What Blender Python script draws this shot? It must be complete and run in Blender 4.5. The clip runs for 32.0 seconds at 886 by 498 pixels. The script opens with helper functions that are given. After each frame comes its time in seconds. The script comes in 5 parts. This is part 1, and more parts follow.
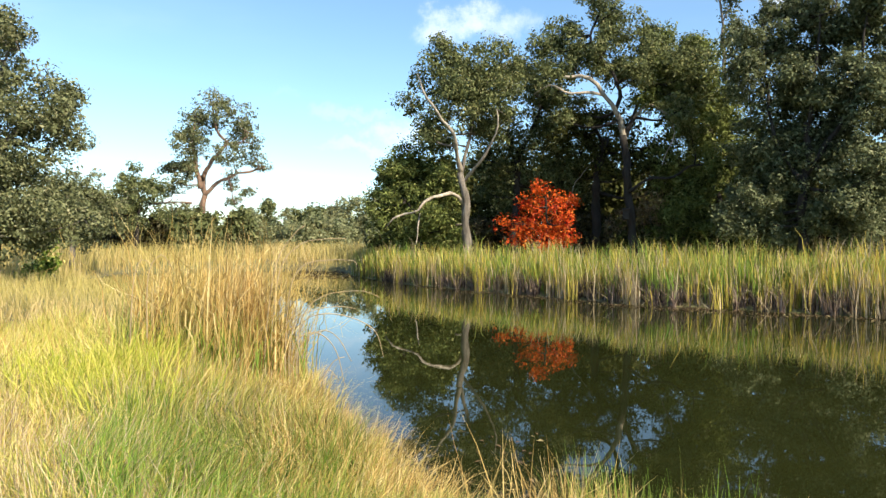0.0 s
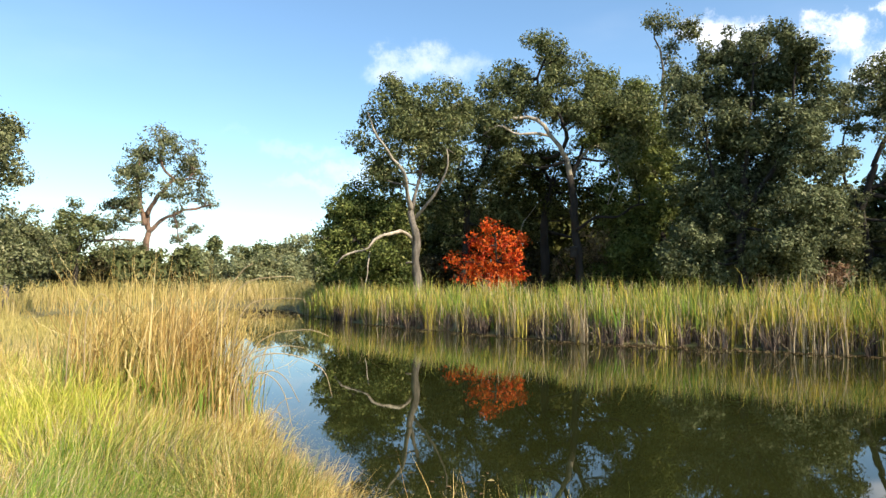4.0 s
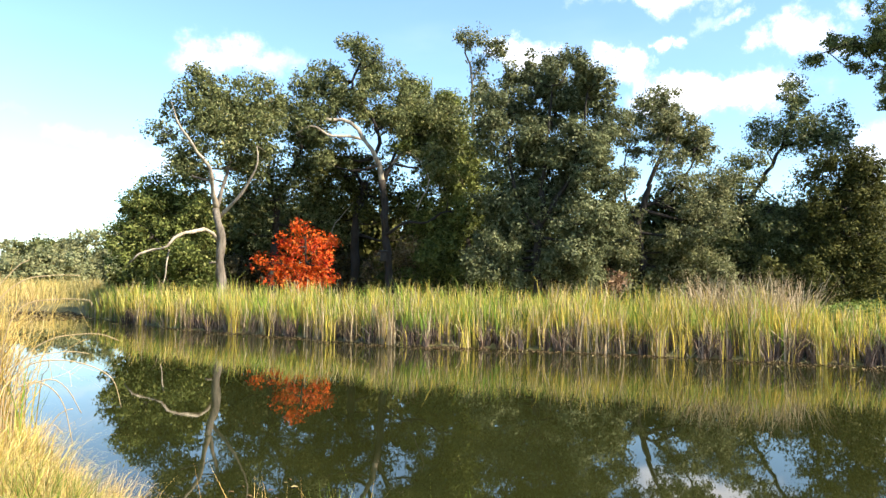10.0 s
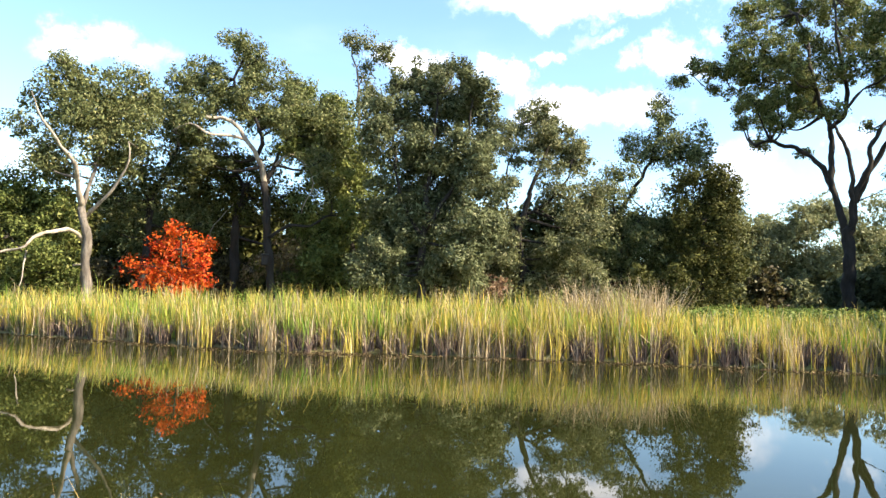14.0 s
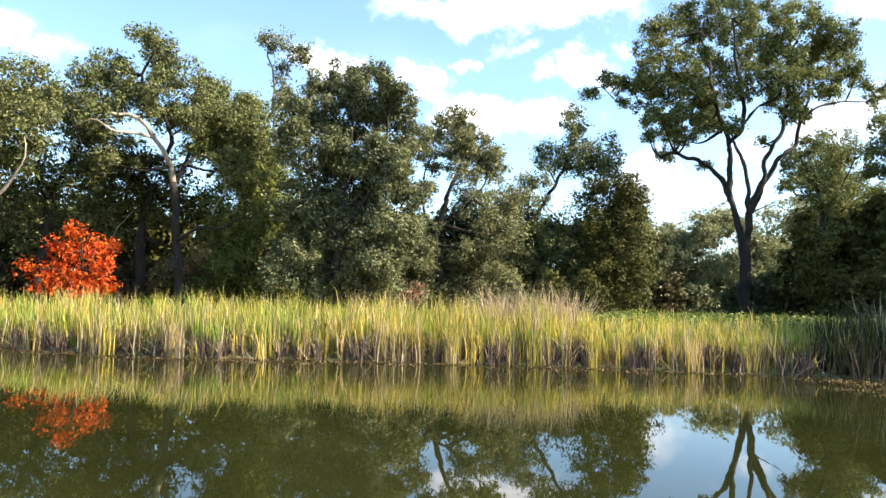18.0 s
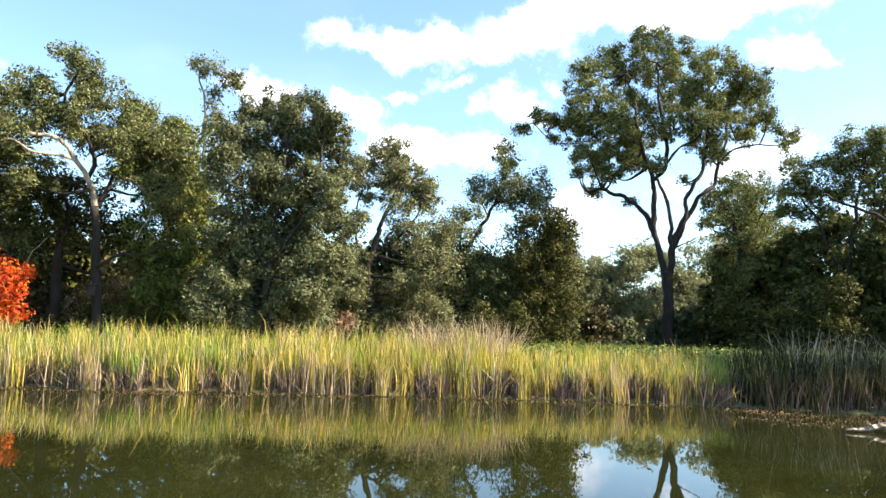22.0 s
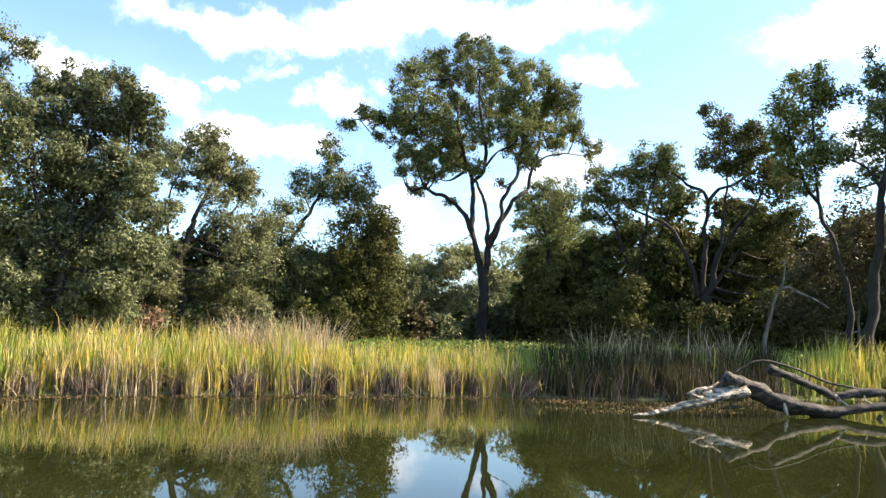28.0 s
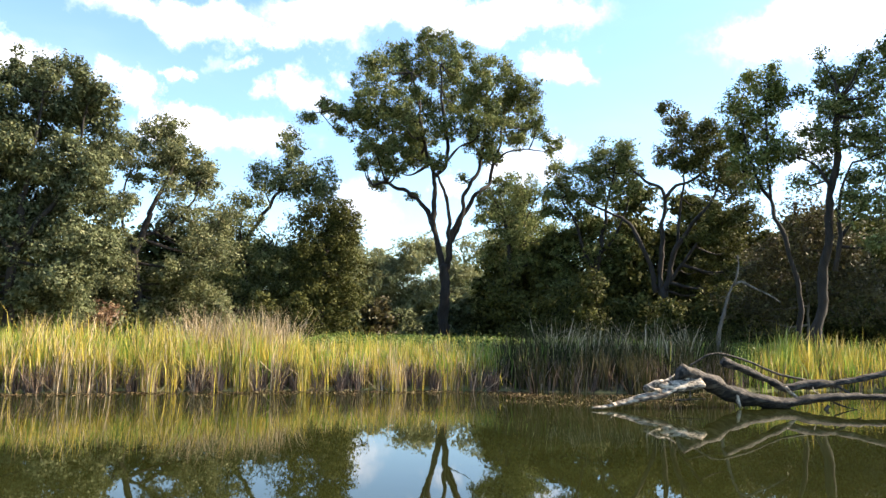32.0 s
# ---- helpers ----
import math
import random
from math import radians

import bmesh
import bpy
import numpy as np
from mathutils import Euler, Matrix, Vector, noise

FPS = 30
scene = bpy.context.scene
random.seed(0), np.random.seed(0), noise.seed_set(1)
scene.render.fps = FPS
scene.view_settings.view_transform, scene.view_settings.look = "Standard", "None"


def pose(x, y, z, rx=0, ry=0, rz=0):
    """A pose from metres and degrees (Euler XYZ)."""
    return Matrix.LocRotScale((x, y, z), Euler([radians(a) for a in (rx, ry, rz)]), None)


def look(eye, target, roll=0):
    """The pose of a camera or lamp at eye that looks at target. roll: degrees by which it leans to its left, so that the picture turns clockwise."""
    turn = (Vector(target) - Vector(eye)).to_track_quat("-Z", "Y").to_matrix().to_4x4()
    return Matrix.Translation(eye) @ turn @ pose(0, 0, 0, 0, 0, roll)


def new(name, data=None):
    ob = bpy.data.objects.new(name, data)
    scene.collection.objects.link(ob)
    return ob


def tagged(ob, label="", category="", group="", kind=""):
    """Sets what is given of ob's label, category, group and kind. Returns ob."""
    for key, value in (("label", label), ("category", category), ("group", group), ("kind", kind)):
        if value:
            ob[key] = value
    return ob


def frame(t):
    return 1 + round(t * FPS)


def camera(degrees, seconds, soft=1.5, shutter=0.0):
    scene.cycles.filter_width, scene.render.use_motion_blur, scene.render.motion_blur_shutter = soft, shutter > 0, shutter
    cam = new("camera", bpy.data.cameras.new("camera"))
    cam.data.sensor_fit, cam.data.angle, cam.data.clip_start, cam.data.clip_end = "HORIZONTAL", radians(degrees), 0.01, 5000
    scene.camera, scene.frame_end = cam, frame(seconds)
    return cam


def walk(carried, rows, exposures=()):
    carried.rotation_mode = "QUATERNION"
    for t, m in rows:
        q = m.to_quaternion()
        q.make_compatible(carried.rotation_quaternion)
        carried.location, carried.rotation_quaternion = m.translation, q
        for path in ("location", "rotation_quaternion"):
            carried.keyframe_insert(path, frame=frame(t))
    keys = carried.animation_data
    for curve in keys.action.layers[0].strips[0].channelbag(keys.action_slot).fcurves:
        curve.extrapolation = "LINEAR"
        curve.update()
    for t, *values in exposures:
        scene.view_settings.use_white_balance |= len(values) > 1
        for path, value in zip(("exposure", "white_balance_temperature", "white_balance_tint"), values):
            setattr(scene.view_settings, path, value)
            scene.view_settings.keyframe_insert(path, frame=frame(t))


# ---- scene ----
# the camera stands on a tripod on the bank, 2 m above the water, and turns; (seconds, yaw, pitch, roll)
cam = camera(64.0, 32.0, soft=1.45)
ROWS = [
    (0.0, 0.00, -0.50, 0.30),
    (0.5, -0.19, -0.40, 0.30),
    (1.0, -0.19, -0.21, 0.34),
    (1.5, -0.44, 0.29, 0.43),
    (2.0, -0.82, 0.94, 0.35),
    (2.5, -1.28, 1.42, 0.12),
    (3.0, -2.11, 1.91, -0.10),
    (3.5, -2.94, 2.27, 0.03),
    (5.5, -7.46, 3.21, 0.74),
    (6.0, -8.24, 3.25, 0.89),
    (6.5, -9.38, 3.36, 0.89),
    (7.0, -10.75, 3.34, 0.99),
    (7.5, -12.40, 3.43, 1.12),
    (8.0, -14.54, 3.32, 1.14),
    (8.5, -15.83, 3.27, 1.03),
    (9.0, -16.97, 3.09, 1.00),
    (9.5, -18.21, 3.01, 0.98),
    (10.0, -19.25, 2.98, 1.02),
    (10.5, -20.48, 3.03, 1.14),
    (11.0, -21.75, 3.13, 1.10),
    (11.5, -23.18, 3.25, 1.23),
    (12.0, -24.42, 3.40, 1.09),
    (12.5, -25.63, 3.54, 1.14),
    (13.0, -26.68, 3.53, 1.11),
    (13.5, -27.66, 3.54, 1.19),
    (14.0, -28.56, 3.56, 1.21),
    (14.5, -29.46, 3.56, 1.12),
    (16.5, -32.40, 3.79, 0.87),
    (17.0, -33.34, 3.88, 0.97),
    (17.5, -34.31, 3.98, 1.11),
    (18.0, -35.29, 4.09, 1.25),
    (18.5, -36.29, 4.22, 1.21),
    (19.0, -37.27, 4.52, 1.17),
    (19.5, -38.12, 4.97, 1.24),
    (20.0, -38.72, 5.63, 1.29),
    (20.5, -39.16, 5.93, 1.43),
    (21.0, -39.91, 6.20, 1.51),
    (21.5, -40.39, 6.46, 1.57),
    (22.0, -40.71, 6.71, 1.61),
    (22.5, -41.40, 6.80, 1.49),
    (23.0, -42.12, 6.78, 1.41),
    (23.5, -42.88, 6.88, 1.45),
    (24.0, -44.18, 6.88, 1.44),
    (24.5, -45.36, 6.97, 1.32),
    (25.0, -46.74, 7.13, 1.27),
    (25.5, -48.13, 7.08, 1.37),
    (26.0, -49.60, 7.07, 1.43),
    (26.5, -51.10, 7.01, 1.47),
    (28.5, -56.05, 6.66, 1.26),
    (29.0, -56.66, 6.55, 1.22),
    (29.5, -56.81, 6.45, 1.35),
    (30.0, -57.43, 6.39, 1.22),
    (30.5, -57.57, 6.35, 1.09),
    (31.0, -57.75, 6.33, 1.06),
    (31.5, -57.92, 6.35, 1.12),
    (32.0, -58.21, 6.40, 1.15),
]
EYE = (0.0, 0.0, 2.0)
EXPOSURES = [(0.0, 1.12, 6500, 10), (3.0, 1.08, 6500, 10), (7.0, 1.02, 6500, 10), (9.0, 1.46, 6550, 11), (13.0, 1.85, 6750, 13), (24.0, 1.86, 6800, 14), (32.0, 1.76, 6800, 14)]
walk(cam, [(t, pose(*EYE, 90 + pitch, 0, yaw) @ pose(0, 0, 0, 0, 0, roll)) for t, yaw, pitch, roll in ROWS], EXPOSURES)


# ---- light ----
SUN_AZ, SUN_EL = 136.0, 39.0          # degrees clockwise from +y, and above the horizon
to_sun = Vector((math.sin(radians(SUN_AZ)) * math.cos(radians(SUN_EL)), math.cos(radians(SUN_AZ)) * math.cos(radians(SUN_EL)), math.sin(radians(SUN_EL))))
sun_data = bpy.data.lights.new("sun", "SUN")
sun_data.energy, sun_data.angle, sun_data.color = 5.0, radians(0.55), (1.0, 0.87, 0.66)
sun = new("sun", sun_data)
sun.matrix_world = look((0, 0, 60), Vector((0, 0, 60)) - to_sun)

world = bpy.data.worlds.new("sky")
scene.world = world
world.use_nodes = True
wn, wl = world.node_tree.nodes, world.node_tree.links
wn.clear()


def wmath(op, a, b=None, c=None):
    n = wn.new("ShaderNodeMath")
    n.operation = op
    for i, v in enumerate((a, b, c)):
        if v is None:
            continue
        if isinstance(v, (int, float)):
            n.inputs[i].default_value = v
        else:
            wl.new(v, n.inputs[i])
    return n.outputs[0]


sky = wn.new("ShaderNodeTexSky")
sky.sky_type, sky.sun_disc = "NISHITA", False
sky.sun_elevation, sky.sun_rotation = radians(SUN_EL), radians(SUN_AZ)
sky.air_density, sky.dust_density, sky.ozone_density = 1.0, 0.3, 2.4
coords = wn.new("ShaderNodeTexCoord")
split = wn.new("ShaderNodeSeparateXYZ")
wl.new(coords.outputs["Generated"], split.inputs[0])
# azimuth and height angle of the sky, in degrees, pushed about by noise so that the clouds fray
fray = wn.new("ShaderNodeTexNoise")
fray.inputs["Scale"].default_value, fray.inputs["Detail"].default_value, fray.inputs["Roughness"].default_value = 8.0, 8.0, 0.66
wl.new(coords.outputs["Generated"], fray.inputs["Vector"])
fray_rgb = wn.new("ShaderNodeSeparateColor")
wl.new(fray.outputs["Color"], fray_rgb.inputs[0])
azimuth = wmath("ADD", wmath("MULTIPLY", wmath("ARCTAN2", split.outputs[0], split.outputs[1]), 57.2958), wmath("MULTIPLY", wmath("SUBTRACT", fray_rgb.outputs[0], 0.5), 16.0))
height = wmath("ADD", wmath("MULTIPLY", wmath("ARCSINE", split.outputs[2]), 57.2958), wmath("MULTIPLY", wmath("SUBTRACT", fray_rgb.outputs[1], 0.5), 9.0))
CLOUD_WHITE = 8.0
# clouds: azimuth, height, half width, half height, thickness
CLOUDS = [
    (2.5, 16.8, 3.2, 1.2, 0.70),
    (-6.1, 10.7, 2.7, 0.8, 0.45),
    (-3.4, 9.0, 2.7, 1.5, 0.60),
    (-6.6, 7.6, 3.2, 0.7, 0.50),
    (-11.9, 11.0, 1.8, 0.4, 0.30),
    (3.9, 16.6, 3.0, 1.0, 0.60),
    (26.0, 18.4, 2.5, 1.5, 1.00),
    (33.4, 17.1, 2.3, 1.3, 1.00),
    (37.6, 15.1, 5.0, 1.1, 0.90),
    (46.1, 18.3, 2.0, 1.4, 0.80),
    (40.3, 20.2, 1.1, 1.0, 0.50),
    (37.6, 18.6, 1.3, 0.8, 0.50),
    (35.6, 22.6, 2.8, 0.9, 1.00),
    (44.8, 22.6, 3.5, 1.0, 1.00),
    (50.0, 20.0, 1.1, 0.8, 0.60),
    (25.8, 18.4, 2.6, 1.3, 1.00),
    (33.5, 17.2, 2.4, 1.2, 1.00),
    (39.9, 14.4, 6.6, 1.5, 1.00),
    (37.6, 23.1, 5.7, 1.6, 1.00),
    (47.0, 22.9, 4.2, 1.6, 1.00),
    (50.2, 24.6, 8.1, 1.6, 1.00),
    (61.1, 24.8, 8.4, 1.6, 1.00),
    (47.2, 18.1, 2.3, 1.3, 0.80),
    (67.2, 20.7, 2.5, 1.5, 0.90),
    (41.7, 20.3, 1.1, 0.6, 0.60),
    (50.5, 9.5, 3.4, 2.2, 0.80),
    (59.5, 11.5, 1.6, 0.7, 0.70),
    (65.0, 13.3, 2.7, 1.8, 0.90),
    (85.7, 21.7, 5.9, 2.2, 0.90),
    (85.8, 13.9, 2.1, 2.8, 0.80),
    (25.4, 18.5, 2.1, 0.9, 1.00),
    (32.7, 17.4, 2.6, 1.2, 1.00),
    (37.4, 18.9, 1.4, 0.8, 0.90),
    (37.5, 15.1, 3.4, 0.7, 0.90),
]
cover = None
for ca, ch, cw, cv, thick in CLOUDS:
    u = wmath("MULTIPLY", wmath("SUBTRACT", azimuth, ca), 1 / cw)
    v = wmath("MULTIPLY", wmath("SUBTRACT", height, ch), 1 / cv)
    d = wmath("ADD", wmath("MULTIPLY", u, u), wmath("MULTIPLY", v, v))
    body = wmath("MULTIPLY", wmath("SUBTRACT", 2.1, d), thick * 0.48)
    cover = body if cover is None else wmath("MAXIMUM", cover, body)
# thin veil that thickens towards the horizon and the sun
veil_noise = wn.new("ShaderNodeTexNoise")
veil_noise.inputs["Scale"].default_value, veil_noise.inputs["Detail"].default_value = 2.6, 5.0
squash = wn.new("ShaderNodeMapping")
squash.inputs["Scale"].default_value = (1.0, 1.0, 3.4)
wl.new(coords.outputs["Generated"], squash.inputs["Vector"])
wl.new(squash.outputs[0], veil_noise.inputs["Vector"])
veil = wmath("MULTIPLY", wmath("SUBTRACT", veil_noise.outputs[0], 0.4), 1.2)
low = wmath("MULTIPLY", wmath("SUBTRACT", 9.0, height), 0.02)
cover = wmath("MAXIMUM", cover, wmath("ADD", wmath("MAXIMUM", veil, 0.0), wmath("MAXIMUM", low, 0.0)))
soft = wn.new("ShaderNodeMapRange")
soft.interpolation_type = "SMOOTHSTEP"
soft.inputs["From Min"].default_value, soft.inputs["From Max"].default_value = -0.1, 1.2
wl.new(cover, soft.inputs["Value"])
blend = wn.new("ShaderNodeMix")
blend.data_type = "RGBA"
wl.new(wmath("POWER", soft.outputs[0], 2.3), blend.inputs[0])
tint = wn.new("ShaderNodeMix")
tint.data_type, tint.blend_type = "RGBA", "MULTIPLY"
tint.inputs[0].default_value, tint.inputs[7].default_value = 1.0, (0.9, 1.02, 1.03, 1)
wl.new(sky.outputs[0], tint.inputs[6])
wl.new(tint.outputs[2], blend.inputs[6])
blend.inputs[7].default_value = (CLOUD_WHITE, CLOUD_WHITE, CLOUD_WHITE * 1.02, 1)
background = wn.new("ShaderNodeBackground")
background.inputs[1].default_value = 0.105
wl.new(blend.outputs[2], background.inputs[0])
world_out = wn.new("ShaderNodeOutputWorld")
wl.new(background.outputs[0], world_out.inputs[0])


# ---- materials ----
def material(name, rough=0.6):
    m = bpy.data.materials.new(name)
    m.use_nodes = True
    b = m.node_tree.nodes["Principled BSDF"]
    b.inputs["Roughness"].default_value = rough
    return m, m.node_tree.nodes, m.node_tree.links, b


def ramp(nodes, links, value, stops):
    r = nodes.new("ShaderNodeValToRGB")
    e = r.color_ramp.elements
    while len(e) < len(stops):
        e.new(0.5)
    for i, (p, c) in enumerate(stops):
        e[i].position, e[i].color = p, (*c, 1)
    links.new(value, r.inputs[0])
    return r.outputs[0]


def noise_tex(nodes, links, scale, detail=4.0, rough=0.55, stretch=None):
    c = nodes.new("ShaderNodeTexCoord")
    n = nodes.new("ShaderNodeTexNoise")
    n.inputs["Scale"].default_value, n.inputs["Detail"].default_value, n.inputs["Roughness"].default_value = scale, detail, rough
    if stretch:
        k = nodes.new("ShaderNodeMapping")
        k.inputs["Scale"].default_value = stretch
        links.new(c.outputs["Object"], k.inputs[0])
        links.new(k.outputs[0], n.inputs["Vector"])
    else:
        links.new(c.outputs["Object"], n.inputs["Vector"])
    return n.outputs[0]


def mixed(nodes, links, fac, a, b, kind="MIX"):
    m = nodes.new("ShaderNodeMix")
    m.data_type, m.blend_type = "RGBA", kind
    for s, v in ((0, fac), (6, a), (7, b)):
        if isinstance(v, float):
            m.inputs[s].default_value = v
        elif isinstance(v, tuple):
            m.inputs[s].default_value = (*v, 1)
        else:
            links.new(v, m.inputs[s])
    return m.outputs[2]


def leafy(name, stops, patch=None, patch_scale=0.35, through_light=0.3, rough=0.5, gloss=0.2):
    """Thin leaf or blade: colour differs from leaf to leaf, and in broad patches; some light passes through."""
    m, n, l, b = material(name, rough)
    geo = n.new("ShaderNodeNewGeometry")
    col = ramp(n, l, geo.outputs["Random Per Island"], stops)
    if patch:
        f = ramp(n, l, noise_tex(n, l, patch_scale, 3.0), [(0.42, (0, 0, 0)), (0.6, (1, 1, 1))])
        col = mixed(n, l, f, col, mixed(n, l, 0.65, col, patch))
    l.new(col, b.inputs["Base Color"])
    b.inputs["Specular IOR Level"].default_value = gloss
    t = n.new("ShaderNodeBsdfTranslucent")
    l.new(col, t.inputs[0])
    s = n.new("ShaderNodeMixShader")
    s.inputs[0].default_value = through_light
    l.new(b.outputs[0], s.inputs[1])
    l.new(t.outputs[0], s.inputs[2])
    l.new(s.outputs[0], n["Material Output"].inputs[0])
    return m


def bark(name, dark, light, scale=5.0, run=(1.0, 1.0, 0.22), low=0.36, high=0.66):
    m, n, l, b = material(name, 0.9)
    grain = noise_tex(n, l, scale, 6.0, 0.65, run)
    blotch = noise_tex(n, l, 0.8, 3.0)
    col = ramp(n, l, grain, [(low, dark), (high, light)])
    col = mixed(n, l, ramp(n, l, blotch, [(0.4, (0, 0, 0)), (0.65, (1, 1, 1))]), col, mixed(n, l, 0.5, col, dark))
    l.new(col, b.inputs["Base Color"])
    u = n.new("ShaderNodeBump")
    u.inputs["Strength"].default_value, u.inputs["Distance"].default_value = 0.8, 0.06
    l.new(grain, u.inputs["Height"])
    l.new(u.outputs[0], b.inputs["Normal"])
    return m


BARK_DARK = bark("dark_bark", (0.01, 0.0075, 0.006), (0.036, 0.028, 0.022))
BARK_GREY = bark("grey_bark", (0.07, 0.06, 0.05), (0.22, 0.19, 0.155))
BARK_PALE = bark("weathered_bark", (0.16, 0.135, 0.105), (0.48, 0.42, 0.33))
BARK_RED = bark("sunlit_bark", (0.09, 0.055, 0.04), (0.3, 0.19, 0.13))
# log wood darkened to carry the shade on its near side
LOG_WOOD = bark("shaded_log", (0.008, 0.0066, 0.0056), (0.115, 0.095, 0.076), 9.0, (1.0, 0.16, 1.0), 0.44, 0.64)
# torn wood, pale by nature and brightened further to look sunlit
TORN_WOOD = bark("torn_sunlit_wood", (0.05, 0.038, 0.03), (0.68, 0.58, 0.46), 10.0, (1.0, 0.3, 1.0), 0.42, 0.62)
LEAF_OLIVE = leafy("olive_oak_leaf", [(0.0, (0.016, 0.022, 0.008)), (0.45, (0.082, 0.102, 0.040)), (0.85, (0.188, 0.210, 0.092)), (1.0, (0.345, 0.325, 0.165))], (0.180, 0.198, 0.080), 1.5, 0.3, 0.62, 0.1)
LEAF_GREEN = leafy("green_oak_leaf", [(0.0, (0.018, 0.025, 0.007)), (0.5, (0.088, 0.114, 0.032)), (0.85, (0.195, 0.220, 0.070)), (1.0, (0.340, 0.340, 0.130))], (0.180, 0.215, 0.058), 1.5, 0.3, 0.62, 0.1)
# green leaf darkened so that its colour holds the shade inside the groves
LEAF_SHADED = leafy("shaded_green_leaf", [(0.0, (0.010, 0.013, 0.004)), (0.6, (0.040, 0.047, 0.014)), (1.0, (0.140, 0.140, 0.045))], (0.105, 0.110, 0.030), 1.5, 0.2, 0.62, 0.08)
LEAF_SAGE = leafy("grey_green_leaf", [(0.0, (0.014, 0.020, 0.009)), (0.5, (0.074, 0.092, 0.042)), (0.85, (0.165, 0.185, 0.098)), (1.0, (0.310, 0.310, 0.185))], (0.165, 0.185, 0.090), 1.5, 0.3, 0.62, 0.1)
LEAF_DUSK = leafy("dusty_olive_leaf", [(0.0, (0.020, 0.026, 0.011)), (0.5, (0.098, 0.112, 0.050)), (0.85, (0.225, 0.235, 0.125)), (1.0, (0.370, 0.350, 0.210))], (0.205, 0.220, 0.105), 1.5, 0.3, 0.62, 0.1)
LEAF_OAK = leafy("oak_leaf", [(0.0, (0.016, 0.023, 0.008)), (0.45, (0.078, 0.102, 0.034)), (0.85, (0.182, 0.212, 0.082)), (1.0, (0.340, 0.305, 0.145))], (0.178, 0.205, 0.070), 1.5, 0.28, 0.62, 0.1)
LEAF_DRY = leafy("dry_leaf", [(0.0, (0.030, 0.026, 0.012)), (0.6, (0.085, 0.072, 0.034)), (1.0, (0.130, 0.125, 0.048))])
# sage leaf paled to imitate haze over the far trees
LEAF_HAZED = leafy("hazed_sage_leaf", [(0.0, (0.09, 0.11, 0.055)), (0.6, (0.22, 0.25, 0.125)), (1.0, (0.36, 0.36, 0.2))], (0.24, 0.23, 0.11), through_light=0.35)
TAN_TWIG = leafy("tan_dry_leaf", [(0.0, (0.08, 0.056, 0.032)), (0.6, (0.26, 0.19, 0.10)), (1.0, (0.4, 0.31, 0.18))])
LEAF_RUST = leafy("rusty_leaf", [(0.0, (0.07, 0.04, 0.025)), (1.0, (0.26, 0.16, 0.09))])
LEAF_RED = leafy("scarlet_leaf", [(0.0, (0.16, 0.005, 0.005)), (0.4, (0.46, 0.022, 0.009)), (0.8, (0.66, 0.10, 0.016)), (1.0, (0.78, 0.27, 0.05))], (0.70, 0.16, 0.02), 1.3, 0.4)
CATTAIL = leafy("cattail_leaf", [(0.0, (0.045, 0.046, 0.012)), (0.25, (0.19, 0.18, 0.035)), (0.5, (0.46, 0.40, 0.075)), (0.75, (0.66, 0.53, 0.13)), (0.9, (0.36, 0.25, 0.11)), (1.0, (0.85, 0.70, 0.40))], (0.56, 0.43, 0.07), 0.8, 0.32)
CATTAIL_GREEN = leafy("green_cattail_leaf", [(0.0, (0.028, 0.045, 0.01)), (0.4, (0.14, 0.20, 0.034)), (0.8, (0.40, 0.44, 0.085)), (1.0, (0.70, 0.60, 0.22))], (0.17, 0.31, 0.04), 0.7, 0.36)
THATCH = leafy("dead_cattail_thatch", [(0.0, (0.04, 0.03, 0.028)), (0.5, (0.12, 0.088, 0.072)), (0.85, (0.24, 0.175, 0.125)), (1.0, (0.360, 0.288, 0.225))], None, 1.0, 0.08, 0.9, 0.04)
PALE_REED = leafy("pale_dry_reed", [(0.0, (0.18, 0.13, 0.075)), (0.6, (0.42, 0.33, 0.2)), (1.0, (0.68, 0.57, 0.4))], None, 1.0, 0.3, 0.7)
GOLD_REED = leafy("golden_reed", [(0.0, (0.15, 0.085, 0.03)), (0.35, (0.43, 0.27, 0.09)), (0.7, (0.62, 0.45, 0.17)), (1.0, (0.82, 0.66, 0.36))], (0.48, 0.38, 0.11), 0.8, 0.25, 0.6)
MEADOW = leafy("meadow_grass", [(0.0, (0.045, 0.065, 0.014)), (0.25, (0.27, 0.31, 0.05)), (0.6, (0.62, 0.55, 0.15)), (1.0, (0.88, 0.75, 0.40))], (0.46, 0.43, 0.08), 0.8, 0.35, 0.6)
FAR_GRASS = leafy("tall_dry_meadow_grass", [(0.0, (0.22, 0.2, 0.06)), (0.5, (0.48, 0.37, 0.15)), (1.0, (0.62, 0.48, 0.25))], (0.4, 0.35, 0.1), 0.12, 0.3, 0.7)
# withered reed, with the shade behind the log put into its dark colour
SHADED_REED = leafy("withered_shaded_reed", [(0.0, (0.017, 0.020, 0.007)), (0.5, (0.045, 0.047, 0.018)), (0.85, (0.096, 0.082, 0.041)), (1.0, (0.168, 0.140, 0.084))], None, 1.0, 0.2, 0.85, 0.04)
LIME_SEDGE = leafy("lime_sedge", [(0.0, (0.22, 0.28, 0.03)), (0.5, (0.45, 0.46, 0.06)), (1.0, (0.68, 0.58, 0.16))], None, 1.0, 0.35, 0.6)
WEED = leafy("low_green_weed", [(0.0, (0.035, 0.06, 0.013)), (0.6, (0.12, 0.18, 0.035)), (1.0, (0.25, 0.27, 0.08))], None, 1.0, 0.3)
